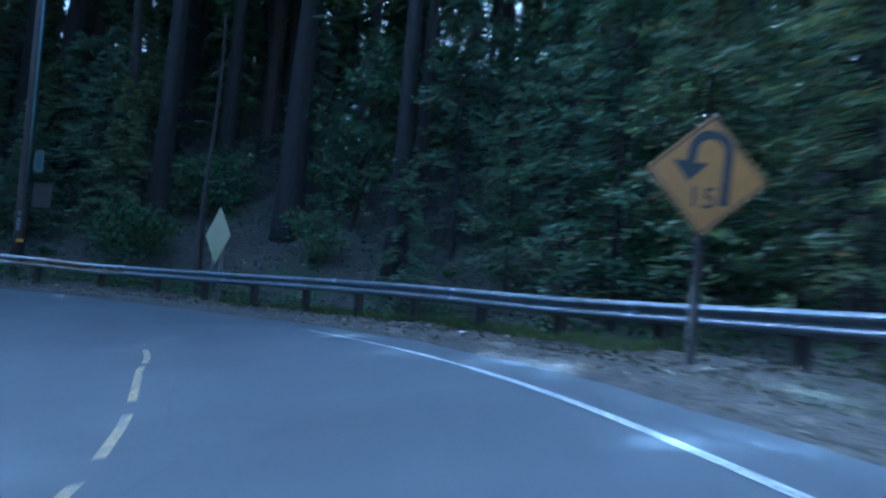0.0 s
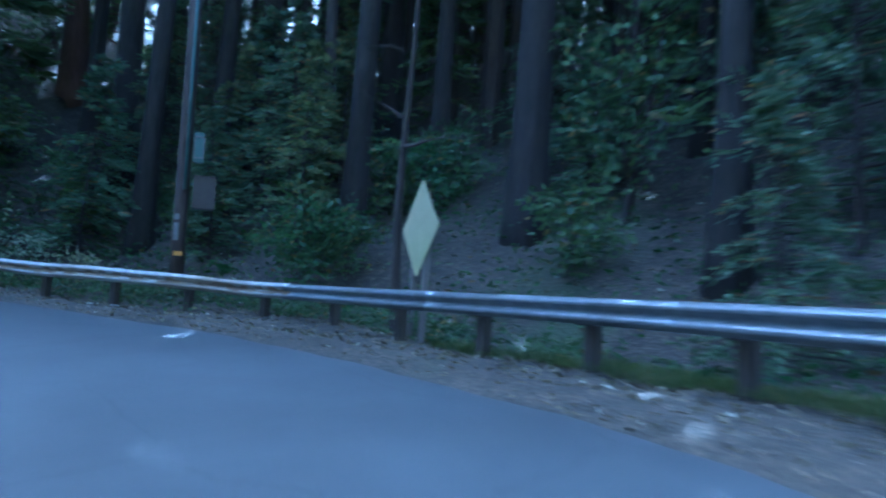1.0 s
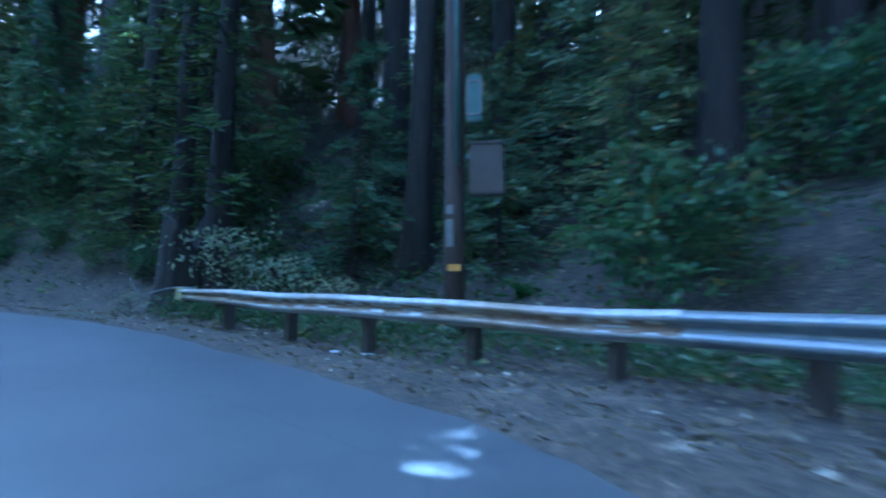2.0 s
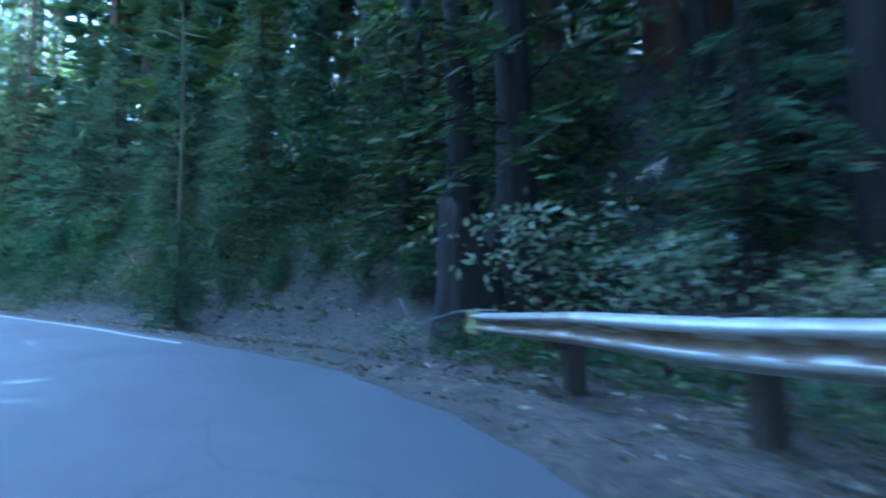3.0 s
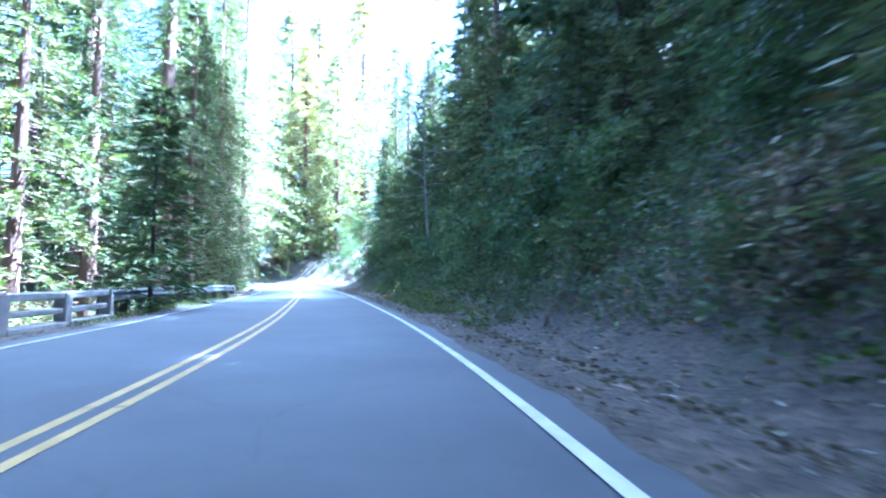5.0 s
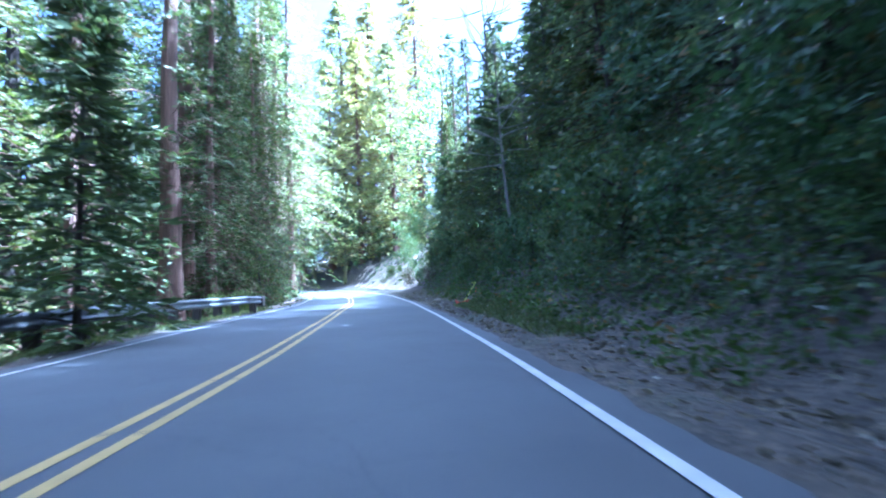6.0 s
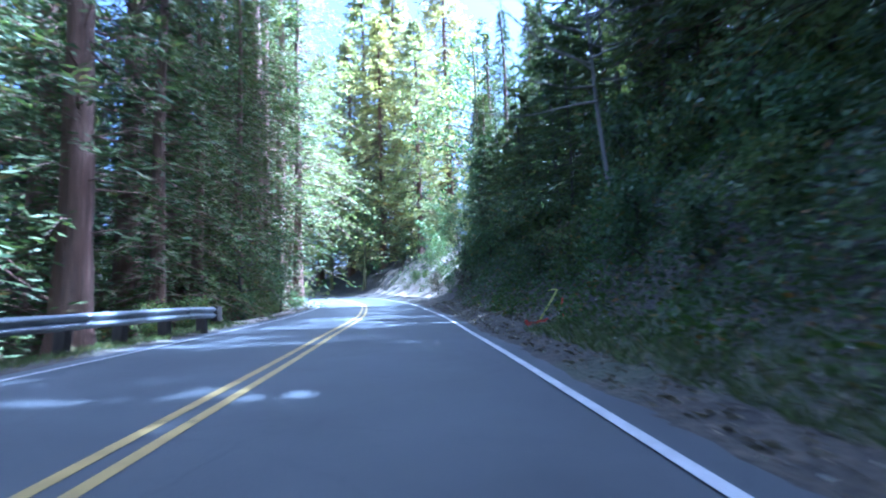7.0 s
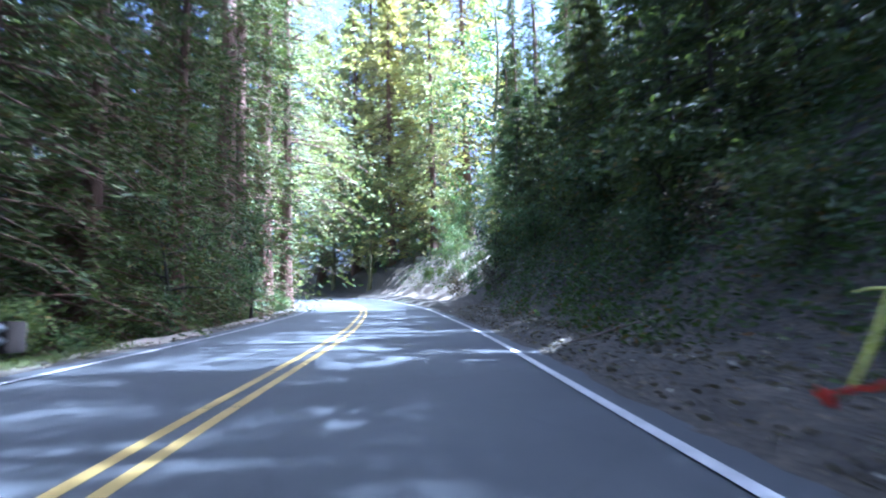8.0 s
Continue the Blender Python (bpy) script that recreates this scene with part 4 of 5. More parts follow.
grove = Nursery({
    "redwood_a": redwood(11, 30, 0.55, 2.0, 4.0, 1.25),
    "redwood_b": redwood(12, 25, 0.4, 1.5, 3.4, 1.15),
    "redwood_c": redwood(13, 40, 0.75, 4.5, 4.6, 1.35),
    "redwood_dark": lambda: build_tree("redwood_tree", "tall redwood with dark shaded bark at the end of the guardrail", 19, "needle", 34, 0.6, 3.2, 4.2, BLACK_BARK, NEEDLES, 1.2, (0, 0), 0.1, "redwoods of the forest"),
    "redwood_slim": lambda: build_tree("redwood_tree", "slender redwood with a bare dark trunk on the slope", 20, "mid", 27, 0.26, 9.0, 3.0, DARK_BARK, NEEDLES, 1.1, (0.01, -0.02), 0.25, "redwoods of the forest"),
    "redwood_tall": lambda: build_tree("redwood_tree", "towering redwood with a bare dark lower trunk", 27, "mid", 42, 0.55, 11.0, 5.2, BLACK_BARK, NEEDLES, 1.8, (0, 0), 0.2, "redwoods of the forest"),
    "redwood_shade_bend": lambda: build_tree("redwood_tree", "very tall redwood with a thick high crown, added to cast shade", 28, "mid", 42, 0.3, 14.0, 6.4, BLACK_BARK, NEEDLES, 3.2, (0, 0), 0.2, "redwoods of the forest"),
    "redwood_bare": lambda: build_tree("redwood_tree", "redwood with a bare dark trunk on the slope", 25, "mid", 32, 0.42, 10.0, 3.4, DARK_BARK, NEEDLES, 1.1, (0, 0), 0.15, "redwoods of the forest"),
    "fir_young": lambda: build_tree("young_conifer", "bushy young conifer with dense dark needles", 14, "needle", 9.0, 0.12, 0.3, 2.0, DARK_BARK, NEEDLES, 0.8, (0, 0), 0.05, "young conifers"),
    "redwood_full": lambda: build_tree("redwood_tree", "big redwood thickly clothed in drooping green sprays", 61, "full", 34, 0.6, 1.2, 4.6, REDWOOD_BARK, NEEDLES, 1.0, (0, 0), 0.1, "redwoods of the forest"),
    "redwood_full_slim": lambda: build_tree("redwood_tree", "redwood clothed to the ground in drooping green sprays", 62, "full", 26, 0.4, 0.6, 3.8, REDWOOD_BARK, NEEDLES, 0.9, (0, 0), 0.1, "redwoods of the forest"),
    "redwood_lush": lambda: build_tree("redwood_tree", "broad redwood with thick yellow-green sprays, coloured as if sunlit", 66, "lush", 36, 0.5, 0.8, 7.0, REDWOOD_BARK, SUNNY_SPRAYS, 1.0, (0, 0), 0.1, "redwoods of the forest"),
    "redwood_arching": lambda: build_tree("redwood_tree", "tall roadside redwood with sunlit-coloured boughs arching over the road", 68, "arching", 40, 0.45, 8.0, 7.2, REDWOOD_BARK, SUNNY_SPRAYS, 0.65, (0, 0), 0.1, "redwoods of the forest"),
    "redwood_shade_hill": lambda: build_tree("redwood_tree", "very tall redwood with a high crown, added uphill to cast shade", 67, "mid", 46, 0.4, 22.0, 6.2, DARK_BARK, NEEDLES, 2.4, (0, 0), 0.2, "redwoods of the forest"),
    "sapling_a": lambda: build_tree("young_conifer", "young conifer with layered feathery blue-green sprays", 63, "sapling", 8.5, 0.08, 0.4, 2.4, DARK_BARK, SPRAYS, 1.0, (0.03, -0.03), 0.2, "young conifers"),
    "sapling_dark": lambda: build_tree("young_conifer", "dense dark young conifer on the shaded bank", 65, "sapling", 11, 0.1, 0.3, 2.8, DARK_BARK, NEEDLES, 0.9, (0.0, -0.02), 0.2, "young conifers"),
    "sapling_b": lambda: build_tree("young_conifer", "tall young conifer with loose feathery sprays", 64, "sapling", 13, 0.11, 1.2, 3.0, DARK_BARK, SPRAYS, 0.9, (-0.02, -0.03), 0.3, "young conifers"),
    "far_a": lambda: build_tree("redwood_tree", "distant tall redwood on the forest slope", 15, "far", 30, 0.55, 4.0, 3.8, REDWOOD_BARK, NEEDLES, 1.0, (0, 0), 0.1, "redwoods of the forest"),
    "far_b": lambda: build_tree("redwood_tree", "distant slender redwood on the forest slope", 16, "far", 24, 0.4, 2.0, 3.2, DARK_BARK, NEEDLES, 1.0, (0, 0), 0.1, "redwoods of the forest"),
    "oak_a": tanoak(21, 11, 0.16, 2.0, 3.0),
    "oak_b": tanoak(22, 8, 0.12, 1.0, 2.6),
    "bay_a": tanoak(23, 12, 0.18, 2.0, 3.2, 1.0, BAY, MOSSY_BARK, "bright green bay tree with mossy trunk"),
    "bay_b": tanoak(24, 7, 0.1, 0.8, 2.4, 0.8, BAY, MOSSY_BARK, "bright green young bay tree"),
    "brush_a": lambda: build_shrub("shrub", "dense dark green shrub on the bank", 31, 1.9, BROAD, 1100, 0.19),
    "brush_b": lambda: build_shrub("shrub", "leafy green shrub on the bank", 32, 1.3, BAY, 1200, 0.17),
    "brush_dry": lambda: build_shrub("shrub", "brown withered shrub on the bank", 34, 1.1, DRY_LEAF, 700, 0.12),
    "brush_pale": lambda: build_shrub("shrub", "pale grey-green broadleaf shrub behind the guardrail", 33, 1.9, PALE_LEAF, 620, 0.14),
    "fern": lambda: build_fern(35),
})


def clear_of(x, y, spots, gap):
    return all((x - a) ** 2 + (y - b) ** 2 > gap * gap for a, b in spots)


spots = []


def hero(kind, x, y, turn=0.0, scale=1.0, tilt=(0, 0)):
    spots.append((x, y))
    return grove.plant(kind, x, y, turn, scale, tilt)


def bare_tree(label, x, y, height, radius, bark, seed, lean=(0, 0), bend=0.3, limbs=14, reach=2.2, twiggy=True):
    """A trunk with bare limbs."""
    rng = np.random.default_rng(seed)
    tree = tagged(new("bare_tree"), label, "tree")
    tree.matrix_basis = stand(None, x, y)
    put_part("trunk", trunk_mesh(rng, height, radius, lean, bend, 10, 1.3), bark, tree)
    for b in range(limbs):
        wv, wf = [], []
        z = height * (0.3 + 0.65 * (b + rng.random()) / limbs)
        a = rng.uniform(0, 2 * math.pi)
        p = np.array([lean[0] * z, lean[1] * z, z])
        d = np.array([math.cos(a), math.sin(a), rng.uniform(0.1, 0.8)])
        pts = [p]
        for k in range(5):
            d = d + rng.normal(0, 0.18, 3)
            pts.append(pts[-1] + d / np.linalg.norm(d) * reach * rng.uniform(0.7, 1.2) / 5)
            if twiggy and k > 0:
                e = d + rng.normal(0, 0.6, 3)
                q = pts[-1] + e / np.linalg.norm(e) * reach * 0.3
                tube([Vector(pts[-1]), Vector(q)], [0.012, 0.004], 3, wv, wf, False)
        tube([Vector(q) for q in pts], [0.038, 0.031, 0.024, 0.018, 0.012, 0.005], 4, wv, wf, False)
        put_part("limb", mesh_from("limb", wv, wf, True), bark, tree)
    return tree


def charred_stump(x, y, height, radius, seed):
    """A broad burnt stump: furrowed sides, a broken rim and a hollow top."""
    rng = np.random.default_rng(seed)
    sides, rings = 30, 12
    verts, faces = [], []
    rim_height = [height * (0.72 + 0.2 * math.sin(2 * a) + 0.18 * rng.random()) for a in np.linspace(0, 2 * math.pi, sides, endpoint=False)]
    for k in range(rings):
        f = k / (rings - 1)
        for j in range(sides):
            a = 2 * math.pi * j / sides
            wide = radius * (1 + 0.55 * math.exp(-4 * f)) * (1 - 0.22 * f) * (1 + 0.07 * math.sin(7 * a + 2 * f) + 0.04 * math.sin(13 * a) + 0.03 * rng.normal())
            verts.append((math.cos(a) * wide, math.sin(a) * wide, -0.7 + (rim_height[j] + 0.7) * f))
    for k in range(5):
        f = (k + 1) / 5
        for j in range(sides):
            a = 2 * math.pi * j / sides
            wide = radius * 0.78 * (1 - 0.16 * (k == 0) - 0.9 * f**1.5) * 0.86
            verts.append((math.cos(a) * wide, math.sin(a) * wide, rim_height[j] * (1 - 0.5 * f) + 0.04 * rng.normal()))
    for k in range(rings + 4):
        faces += [(k * sides + j, k * sides + (j + 1) % sides, (k + 1) * sides + (j + 1) % sides, (k + 1) * sides + j) for j in range(sides)]
    faces.append(tuple((rings + 4) * sides + j for j in range(sides)))
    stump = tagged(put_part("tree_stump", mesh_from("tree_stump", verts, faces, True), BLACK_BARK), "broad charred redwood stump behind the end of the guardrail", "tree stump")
    stump.matrix_basis = stand(None, x, y)
    return stump


# trees that stand out, with tall ones added to shade road and slope
charred_stump(-4.0, 13.2, 2.3, 0.62, 71)
for x, y, turn, scale in ((-11.4, 18.2, 0, 0.42), (-9.6, 18.0, 90, 0.5), (-7.6, 16.8, 200, 0.42), (-6.3, 16.0, 310, 0.48)):
    hero("sapling_dark", x, y, turn, scale)
for x, y, turn, scale in ((-10.4, 17.2, 40, 0.5), (-8.6, 16.6, 150, 0.55), (-7.0, 15.6, 260, 0.5), (-5.7, 14.9, 20, 0.55), (-12.3, 18.0, 120, 0.45)):
    hero("brush_a", x, y, turn, scale)
GAP_TREES = ((-105.0, 46.5, 90, 0.9), (-111.0, 43.0, 140, 1.0), (-117.5, 40.0, 30, 1.0), (-124.0, 36.5, 250, 1.0), (-117.0, 47.0, 200, 1.2), (-110.0, 53.0, 280, 1.2), (-122.0, 43.5, 20, 1.3), (-98.0, 24.0, 60, 0.9), (-108.0, 23.5, 170, 0.95))
hero("redwood_c", -51.2, 17.6, 40, 0.72)
for x, y, turn, scale in ((-57.6, 18.2, 10, 1.0), (-61.5, 19.8, 80, 0.95), (-66.8, 21.4, 200, 1.0), (-54.2, 13.6, 300, 1.0), (-60.2, 14.6, 140, 1.05), (-70.5, 18.6, 30, 1.0)):
    hero("redwood_full", x, y, turn, scale)
for x, y, turn, scale in ((-55.2, 19.4, 200, 0.8), (-59.4, 20.6, 60, 0.75), (-64.2, 22.4, 160, 0.75), (-49.5, 14.2, 260, 1.0), (-46.6, 11.4, 20, 1.0), (-64.4, 19.0, 110, 1.1)):
    hero("redwood_full_slim", x, y, turn, scale)
# added up the hill so their crowns shade the trees left of the road
for x, y, turn, scale in ((-49.2, 41.6, 80, 0.95), (-51.8, 42.4, 160, 1.0), (-54.4, 43.0, 230, 0.95), (-54.0, 47.6, 10, 1.0), (-57.0, 48.6, 70, 1.05), (-60.0, 48.0, 130, 1.0), (-63.0, 49.0, 200, 1.05), (-66.0, 48.6, 290, 1.0), (-42.5, 47.4, 40, 1.0)):
    hero("redwood_shade_hill", x, y, turn, scale)
hero("redwood_full", -76.3, 24.6, 150, 0.95)
hero("redwood_c", -74.2, 23.9, 250, 0.9)
hero("fir_young", -36.6, 16.3, 30, 0.8)
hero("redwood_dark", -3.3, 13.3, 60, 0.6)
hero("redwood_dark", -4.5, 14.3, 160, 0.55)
# mostly added to shade the bend; 9.5, 3.2 marks the big trunk there
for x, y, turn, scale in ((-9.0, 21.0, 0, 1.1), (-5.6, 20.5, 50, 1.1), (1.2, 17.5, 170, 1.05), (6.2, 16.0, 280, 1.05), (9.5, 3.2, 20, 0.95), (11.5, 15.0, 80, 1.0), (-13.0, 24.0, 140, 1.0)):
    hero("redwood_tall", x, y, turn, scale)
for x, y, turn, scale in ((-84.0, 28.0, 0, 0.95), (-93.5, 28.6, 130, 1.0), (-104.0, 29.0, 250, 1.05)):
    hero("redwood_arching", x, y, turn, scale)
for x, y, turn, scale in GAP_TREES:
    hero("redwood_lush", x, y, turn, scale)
# added trees: their high crowns block the sun over road and shoulder
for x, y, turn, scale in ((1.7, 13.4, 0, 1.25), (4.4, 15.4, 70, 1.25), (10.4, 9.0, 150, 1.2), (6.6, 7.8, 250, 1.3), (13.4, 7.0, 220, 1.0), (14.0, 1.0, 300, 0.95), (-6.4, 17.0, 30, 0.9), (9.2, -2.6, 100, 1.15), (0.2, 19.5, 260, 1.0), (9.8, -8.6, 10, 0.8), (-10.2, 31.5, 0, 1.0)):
    hero("redwood_shade_bend", x, y, turn, scale)
# added uphill to shade a glaring patch of slope
hero("redwood_b", 1.8, 25.5, 90, 0.9)
hero("redwood_slim", 12.6, 2.6, 40, 0.9)
hero("redwood_slim", 17.4, 9.6, 240, 1.0)
bare_tree("slender dark leaning tree trunk behind the sign", 4.75, 1.5, 9, 0.13, DARK_BARK, 41, (-0.09, -0.03), 0.45, 5, 1.2)
bare_tree("slender mossy tree with bare upper limbs", -14.3, 18.3, 13, 0.1, MOSSY_BARK, 42, (-0.03, 0.0), 0.2, 10, 2.0)
bare_tree("pale dead tree with bare spreading limbs", -44.6, 31.0, 12, 0.085, PALE_BARK, 43, (-0.12, -0.02), 0.3, 34, 3.4)
for x, y, turn, scale in ((-15.4, 19.0, 90, 0.9), (-13.3, 19.3, 200, 0.8)):
    hero("brush_a", x, y, turn, scale)
for x, y, turn, scale in ((-13.7, 17.5, 20, 0.36), (-14.9, 17.9, 100, 0.3), (-13.0, 19.8, 20, 0.6), (-16.6, 20.6, 140, 0.62), (-10.8, 18.8, 220, 0.5)):
    hero("sapling_a", x, y, turn, scale)
spots += [(0.6, 8.2), (1.5, 8.4), (2.8, 6.4), (3.0, 7.8), (2.2, 5.6), (2.8, -2.0), (3.3, -1.0), (3.5, -3.4), (2.0, -3.4), (4.6, -1.2), (4.75, 1.5), (-14.3, 18.3), (-44.6, 31.0), (1.68, 6.98), (4.12, 0.06)]
for x, y, turn, scale in ((-0.3, 8.9, 130, 0.52), (-2.75, 11.9, 250, 1.02), (-1.35, 10.1, 60, 0.7), (-4.9, 12.4, 40, 0.3)):
    hero("brush_pale", x, y, turn, scale)


def scatter(seed, count, s_range, u_range, kinds, gap, scale, test=None):
    """Plants kinds at random over a stretch of the road's surroundings."""
    rng = random.Random(seed)
    tries = placed = 0
    while placed < count and tries < count * 12:
        tries += 1
        s, u = rng.uniform(*s_range), rng.uniform(*u_range)
        p = road_place(s, u)
        z, real, _ = ground_z(p.x, p.y)
        if real[0] * u < 0 or abs(real[0]) < min(abs(u_range[0]), abs(u_range[1])) or not clear_of(p.x, p.y, spots, gap) or (test and not test(p.x, p.y)):
            continue
        spots.append((p.x, p.y))
        grove.plant(rng.choice(kinds), p.x, p.y, rng.uniform(0, 360), rng.uniform(*scale), (rng.uniform(-4, 4), rng.uniform(-4, 4)))
        placed += 1


def woodland(label, seed, count, s_range, u_range, gap, scale, test=None, start=6.0, fine=False):
    """The forest beyond the trees that stand out: many conifers as one mass."""
    rng, pick = np.random.default_rng(seed), random.Random(seed)
    kinds = []
    for k in range(5):
        height = 24 + 3 * k
        leaves, _, _ = needle_crown(rng, height, start, 3.4 + 0.25 * k, 42 if fine else 18, 5 if fine else 4, 1.0 if fine else 1.9, 0.35, 1.2, 0.17)
        kinds.append((leaves, *tube([(0, 0, -1.5), (0.1, 0, height * 0.4), (0, 0.1, height)], [0.4, 0.28, 0.04], 7)))
    quads, wood_v, wood_f = [], [], []
    tries = placed = 0
    while placed < count and tries < count * 15:
        tries += 1
        p = road_place(pick.uniform(*s_range), pick.uniform(*u_range))
        real = ground_z(p.x, p.y)[1][0]
        if real * u_range[1] < 0 and real * u_range[0] < 0 or abs(real) < min(abs(u_range[0]), abs(u_range[1])) or not clear_of(p.x, p.y, spots, gap) or (test and not test(p.x, p.y)):
            continue
        spots.append((p.x, p.y))
        placed += 1
        leaves, tv, tf = pick.choice(kinds)
        a, k = pick.uniform(0, 6.28), pick.uniform(*scale)
        turn = np.array([[math.cos(a), -math.sin(a), 0], [math.sin(a), math.cos(a), 0], [0, 0, 1]]) * k
        foot = np.array([p.x, p.y, ground_at(p.x, p.y)])
        quads.append(leaves @ turn.T + foot)
        first = len(wood_v)
        wood_v += [tuple(turn @ np.array(v) + foot) for v in tv]
        wood_f += [tuple(first + i for i in f) for f in tf]
    quads = np.concatenate(quads)
    n = len(quads) // 4
    faces = (np.arange(n * 4).reshape(n, 4)).tolist() + [tuple(n * 4 + i for i in f) for f in wood_f]
    me = mesh_from("woodland", quads.tolist() + wood_v, faces)
    me.materials.append(NEEDLES)
    me.materials.append(DARK_BARK)
    me.polygons.foreach_set("material_index", [0] * n + [1] * len(wood_f))
    return tagged(put_part("woodland", me, None), label, "forest", "", "stuff")


S_HAIRPIN, S_BANK, S_END = run_at(-20, -26), run_at(-6, 6), run_at(-120, 29)
# the slope behind the guardrail: an open stretch of brown litter above the bare-backed sign, thick young growth round it
def off_clearing(x, y):
    """Outside the open litter slope, a strip that runs uphill from the sign."""
    along, across = (x - 4.5) * 0.62 + (y - 1.5) * 0.78, (x - 4.5) * 0.78 - (y - 1.5) * 0.62
    return not (along > -3 and -2.6 < across < 2.2 + 0.05 * along)


def up_the_hill(x, y):
    return off_clearing(x, y) or (x - 4.5) * 0.62 + (y - 1.5) * 0.78 > 9


scatter(1, 8, (S_HAIRPIN, S_BANK), (12, 30), ["redwood_slim", "redwood_bare", "redwood_slim"], 2.6, (0.7, 1.1))
scatter(40, 17, (run_at(-9, -15.5), run_at(-1.8, -3)), (9.0, 12.5), ["sapling_a", "sapling_b"], 2.0, (0.45, 0.8), off_clearing)
scatter(41, 13, (run_at(-9, -15.5), run_at(-1.8, 0)), (13, 24), ["sapling_b", "sapling_a", "sapling_b"], 2.2, (0.7, 1.1), off_clearing)
scatter(42, 13, (run_at(-1.9, 0), S_BANK + 1), (10, 18), ["sapling_b", "sapling_a"], 2.0, (0.5, 0.95), off_clearing)
scatter(2, 14, (S_HAIRPIN, S_BANK + 3), (12.5, 24), ["oak_a", "oak_b", "oak_b"], 1.9, (0.6, 1.0), off_clearing)
for x, y, turn, scale in ((17.0, 21.5, 0, 1.2), (20.0, 21.0, 60, 1.3), (22.5, 25.5, 130, 1.3), (26.0, 24.0, 200, 1.3), (23.0, 29.0, 280, 1.3), (29.0, 28.5, 20, 1.4), (15.5, 18.0, 310, 1.0)):
    hero("oak_a", x, y, turn, scale)
scatter(49, 9, (run_at(-1.9, 0), S_BANK + 1), (9.6, 14), ["sapling_a", "sapling_b"], 1.7, (0.5, 0.9), off_clearing)
# the bank after the bend
scatter(43, 24, (S_BANK + 5, run_at(-32, 19.3)), (8.6, 12), ["sapling_a", "sapling_b", "sapling_a"], 1.7, (0.55, 0.95))
scatter(44, 10, (run_at(-30, 18.5), run_at(-48, 24)), (8.6, 12), ["sapling_a", "sapling_b"], 1.8, (0.6, 0.95))
scatter(45, 24, (run_at(-46, 23.6), run_at(-77, 31.7)), (8.0, 11.5), ["sapling_dark"], 1.6, (0.5, 0.9))
scatter(48, 16, (S_BANK + 8, run_at(-38, 21)), (8.0, 9.6), ["sapling_dark", "sapling_a"], 1.5, (0.28, 0.5))
scatter(3, 16, (S_BANK + 2, run_at(-43, 22.5)), (10.5, 22), ["oak_a", "oak_a", "oak_b", "far_b"], 1.9, (0.75, 1.15))
scatter(4, 16, (S_BANK + 6, run_at(-44, 23)), (8.4, 12), ["oak_b", "oak_b", "fir_young"], 1.4, (0.5, 0.95))
# tall trees added to keep the road in shade
scatter(22, 24, (S_BANK + 4, run_at(-41, 22)), (9, 17), ["far_a", "far_a", "far_b"], 2.0, (0.8, 1.1))
for x, y, turn, scale in ((-42.6, 33.8, 0, 0.8), (-44.6, 35.0, 60, 0.75), (-46.4, 34.6, 130, 0.6), (-40.5, 33.0, 300, 0.85)):
    hero("redwood_b", x, y, turn, scale)
# left of the road, down the slope
scatter(7, 16, (run_at(-66, 29.5), S_END), (-20, -6.8), ["redwood_a", "redwood_b", "far_a", "redwood_b"], 2.8, (0.7, 1.1))
scatter(8, 12, (run_at(-52, 25), S_END), (-8.5, -5.2), ["oak_b", "bay_b", "fir_young", "sapling_a"], 1.8, (0.4, 0.75))
# ahead, where the road bends away
scatter(16, 12, (run_at(-106, 33), RUN[-1]), (6.5, 18), ["bay_a", "oak_a", "bay_a"], 2.4, (1.1, 1.8))
scatter(17, 14, (run_at(-80, 32), RUN[-1]), (-16, -5.5), ["bay_a", "oak_a", "bay_a"], 2.4, (1.0, 1.6))
scatter(28, 18, (run_at(-78, 32.2), RUN[-1]), (7.5, 14), ["brush_b", "brush_b", "bay_b"], 1.1, (0.5, 0.9))
hero("bay_a", -97.5, 51.0, 15, 2.2)
for x, y, turn, scale in ((-83.0, 51.5, 290, 0.68), (-79.5, 50.0, 40, 0.62), (-87.0, 50.5, 200, 0.72), (-92.0, 51.0, 100, 0.7), (-75.6, 48.4, 330, 0.6)):
    hero("redwood_full", x, y, turn, scale)
for x, y, turn, scale in ((-74.6, 41.8, 0, 0.5), (-77.2, 42.4, 120, 0.52), (-80.0, 44.4, 240, 0.5)):
    hero("redwood_full_slim", x, y, turn, scale)
for x, y, turn, scale in ((-82.5, 26.4, 0, 1.1), (-91.5, 26.6, 120, 1.15)):
    hero("redwood_a", x, y, turn, scale)
scatter(51, 9, (run_at(-77, 31.8), run_at(-100, 33.5)), (12.5, 17.5), ["bay_b", "bay_b", "oak_b"], 2.2, (0.65, 1.0))
# inside the bend and before it: unseen groves added for their shade
woodland("unseen redwood grove added for shade inside the bend", 10, 60, (0, run_at(-42, 22)), (-40, -8.0), 2.4, (1.0, 1.3), lambda x, y: y < 7 and x > -36, 9.0)
woodland("unseen redwood grove added for shade before the bend", 15, 50, (0, run_at(-4, -10.5)), (9.5, 46), 2.4, (0.9, 1.25), lambda x, y: y < -12 and not (x < 8 and y > -15), 9.0)
woodland("young redwoods thick on the slope behind the guardrail", 29, 64, (S_HAIRPIN, S_BANK), (12, 28), 1.7, (0.45, 0.8), up_the_hill, 1.5, True)
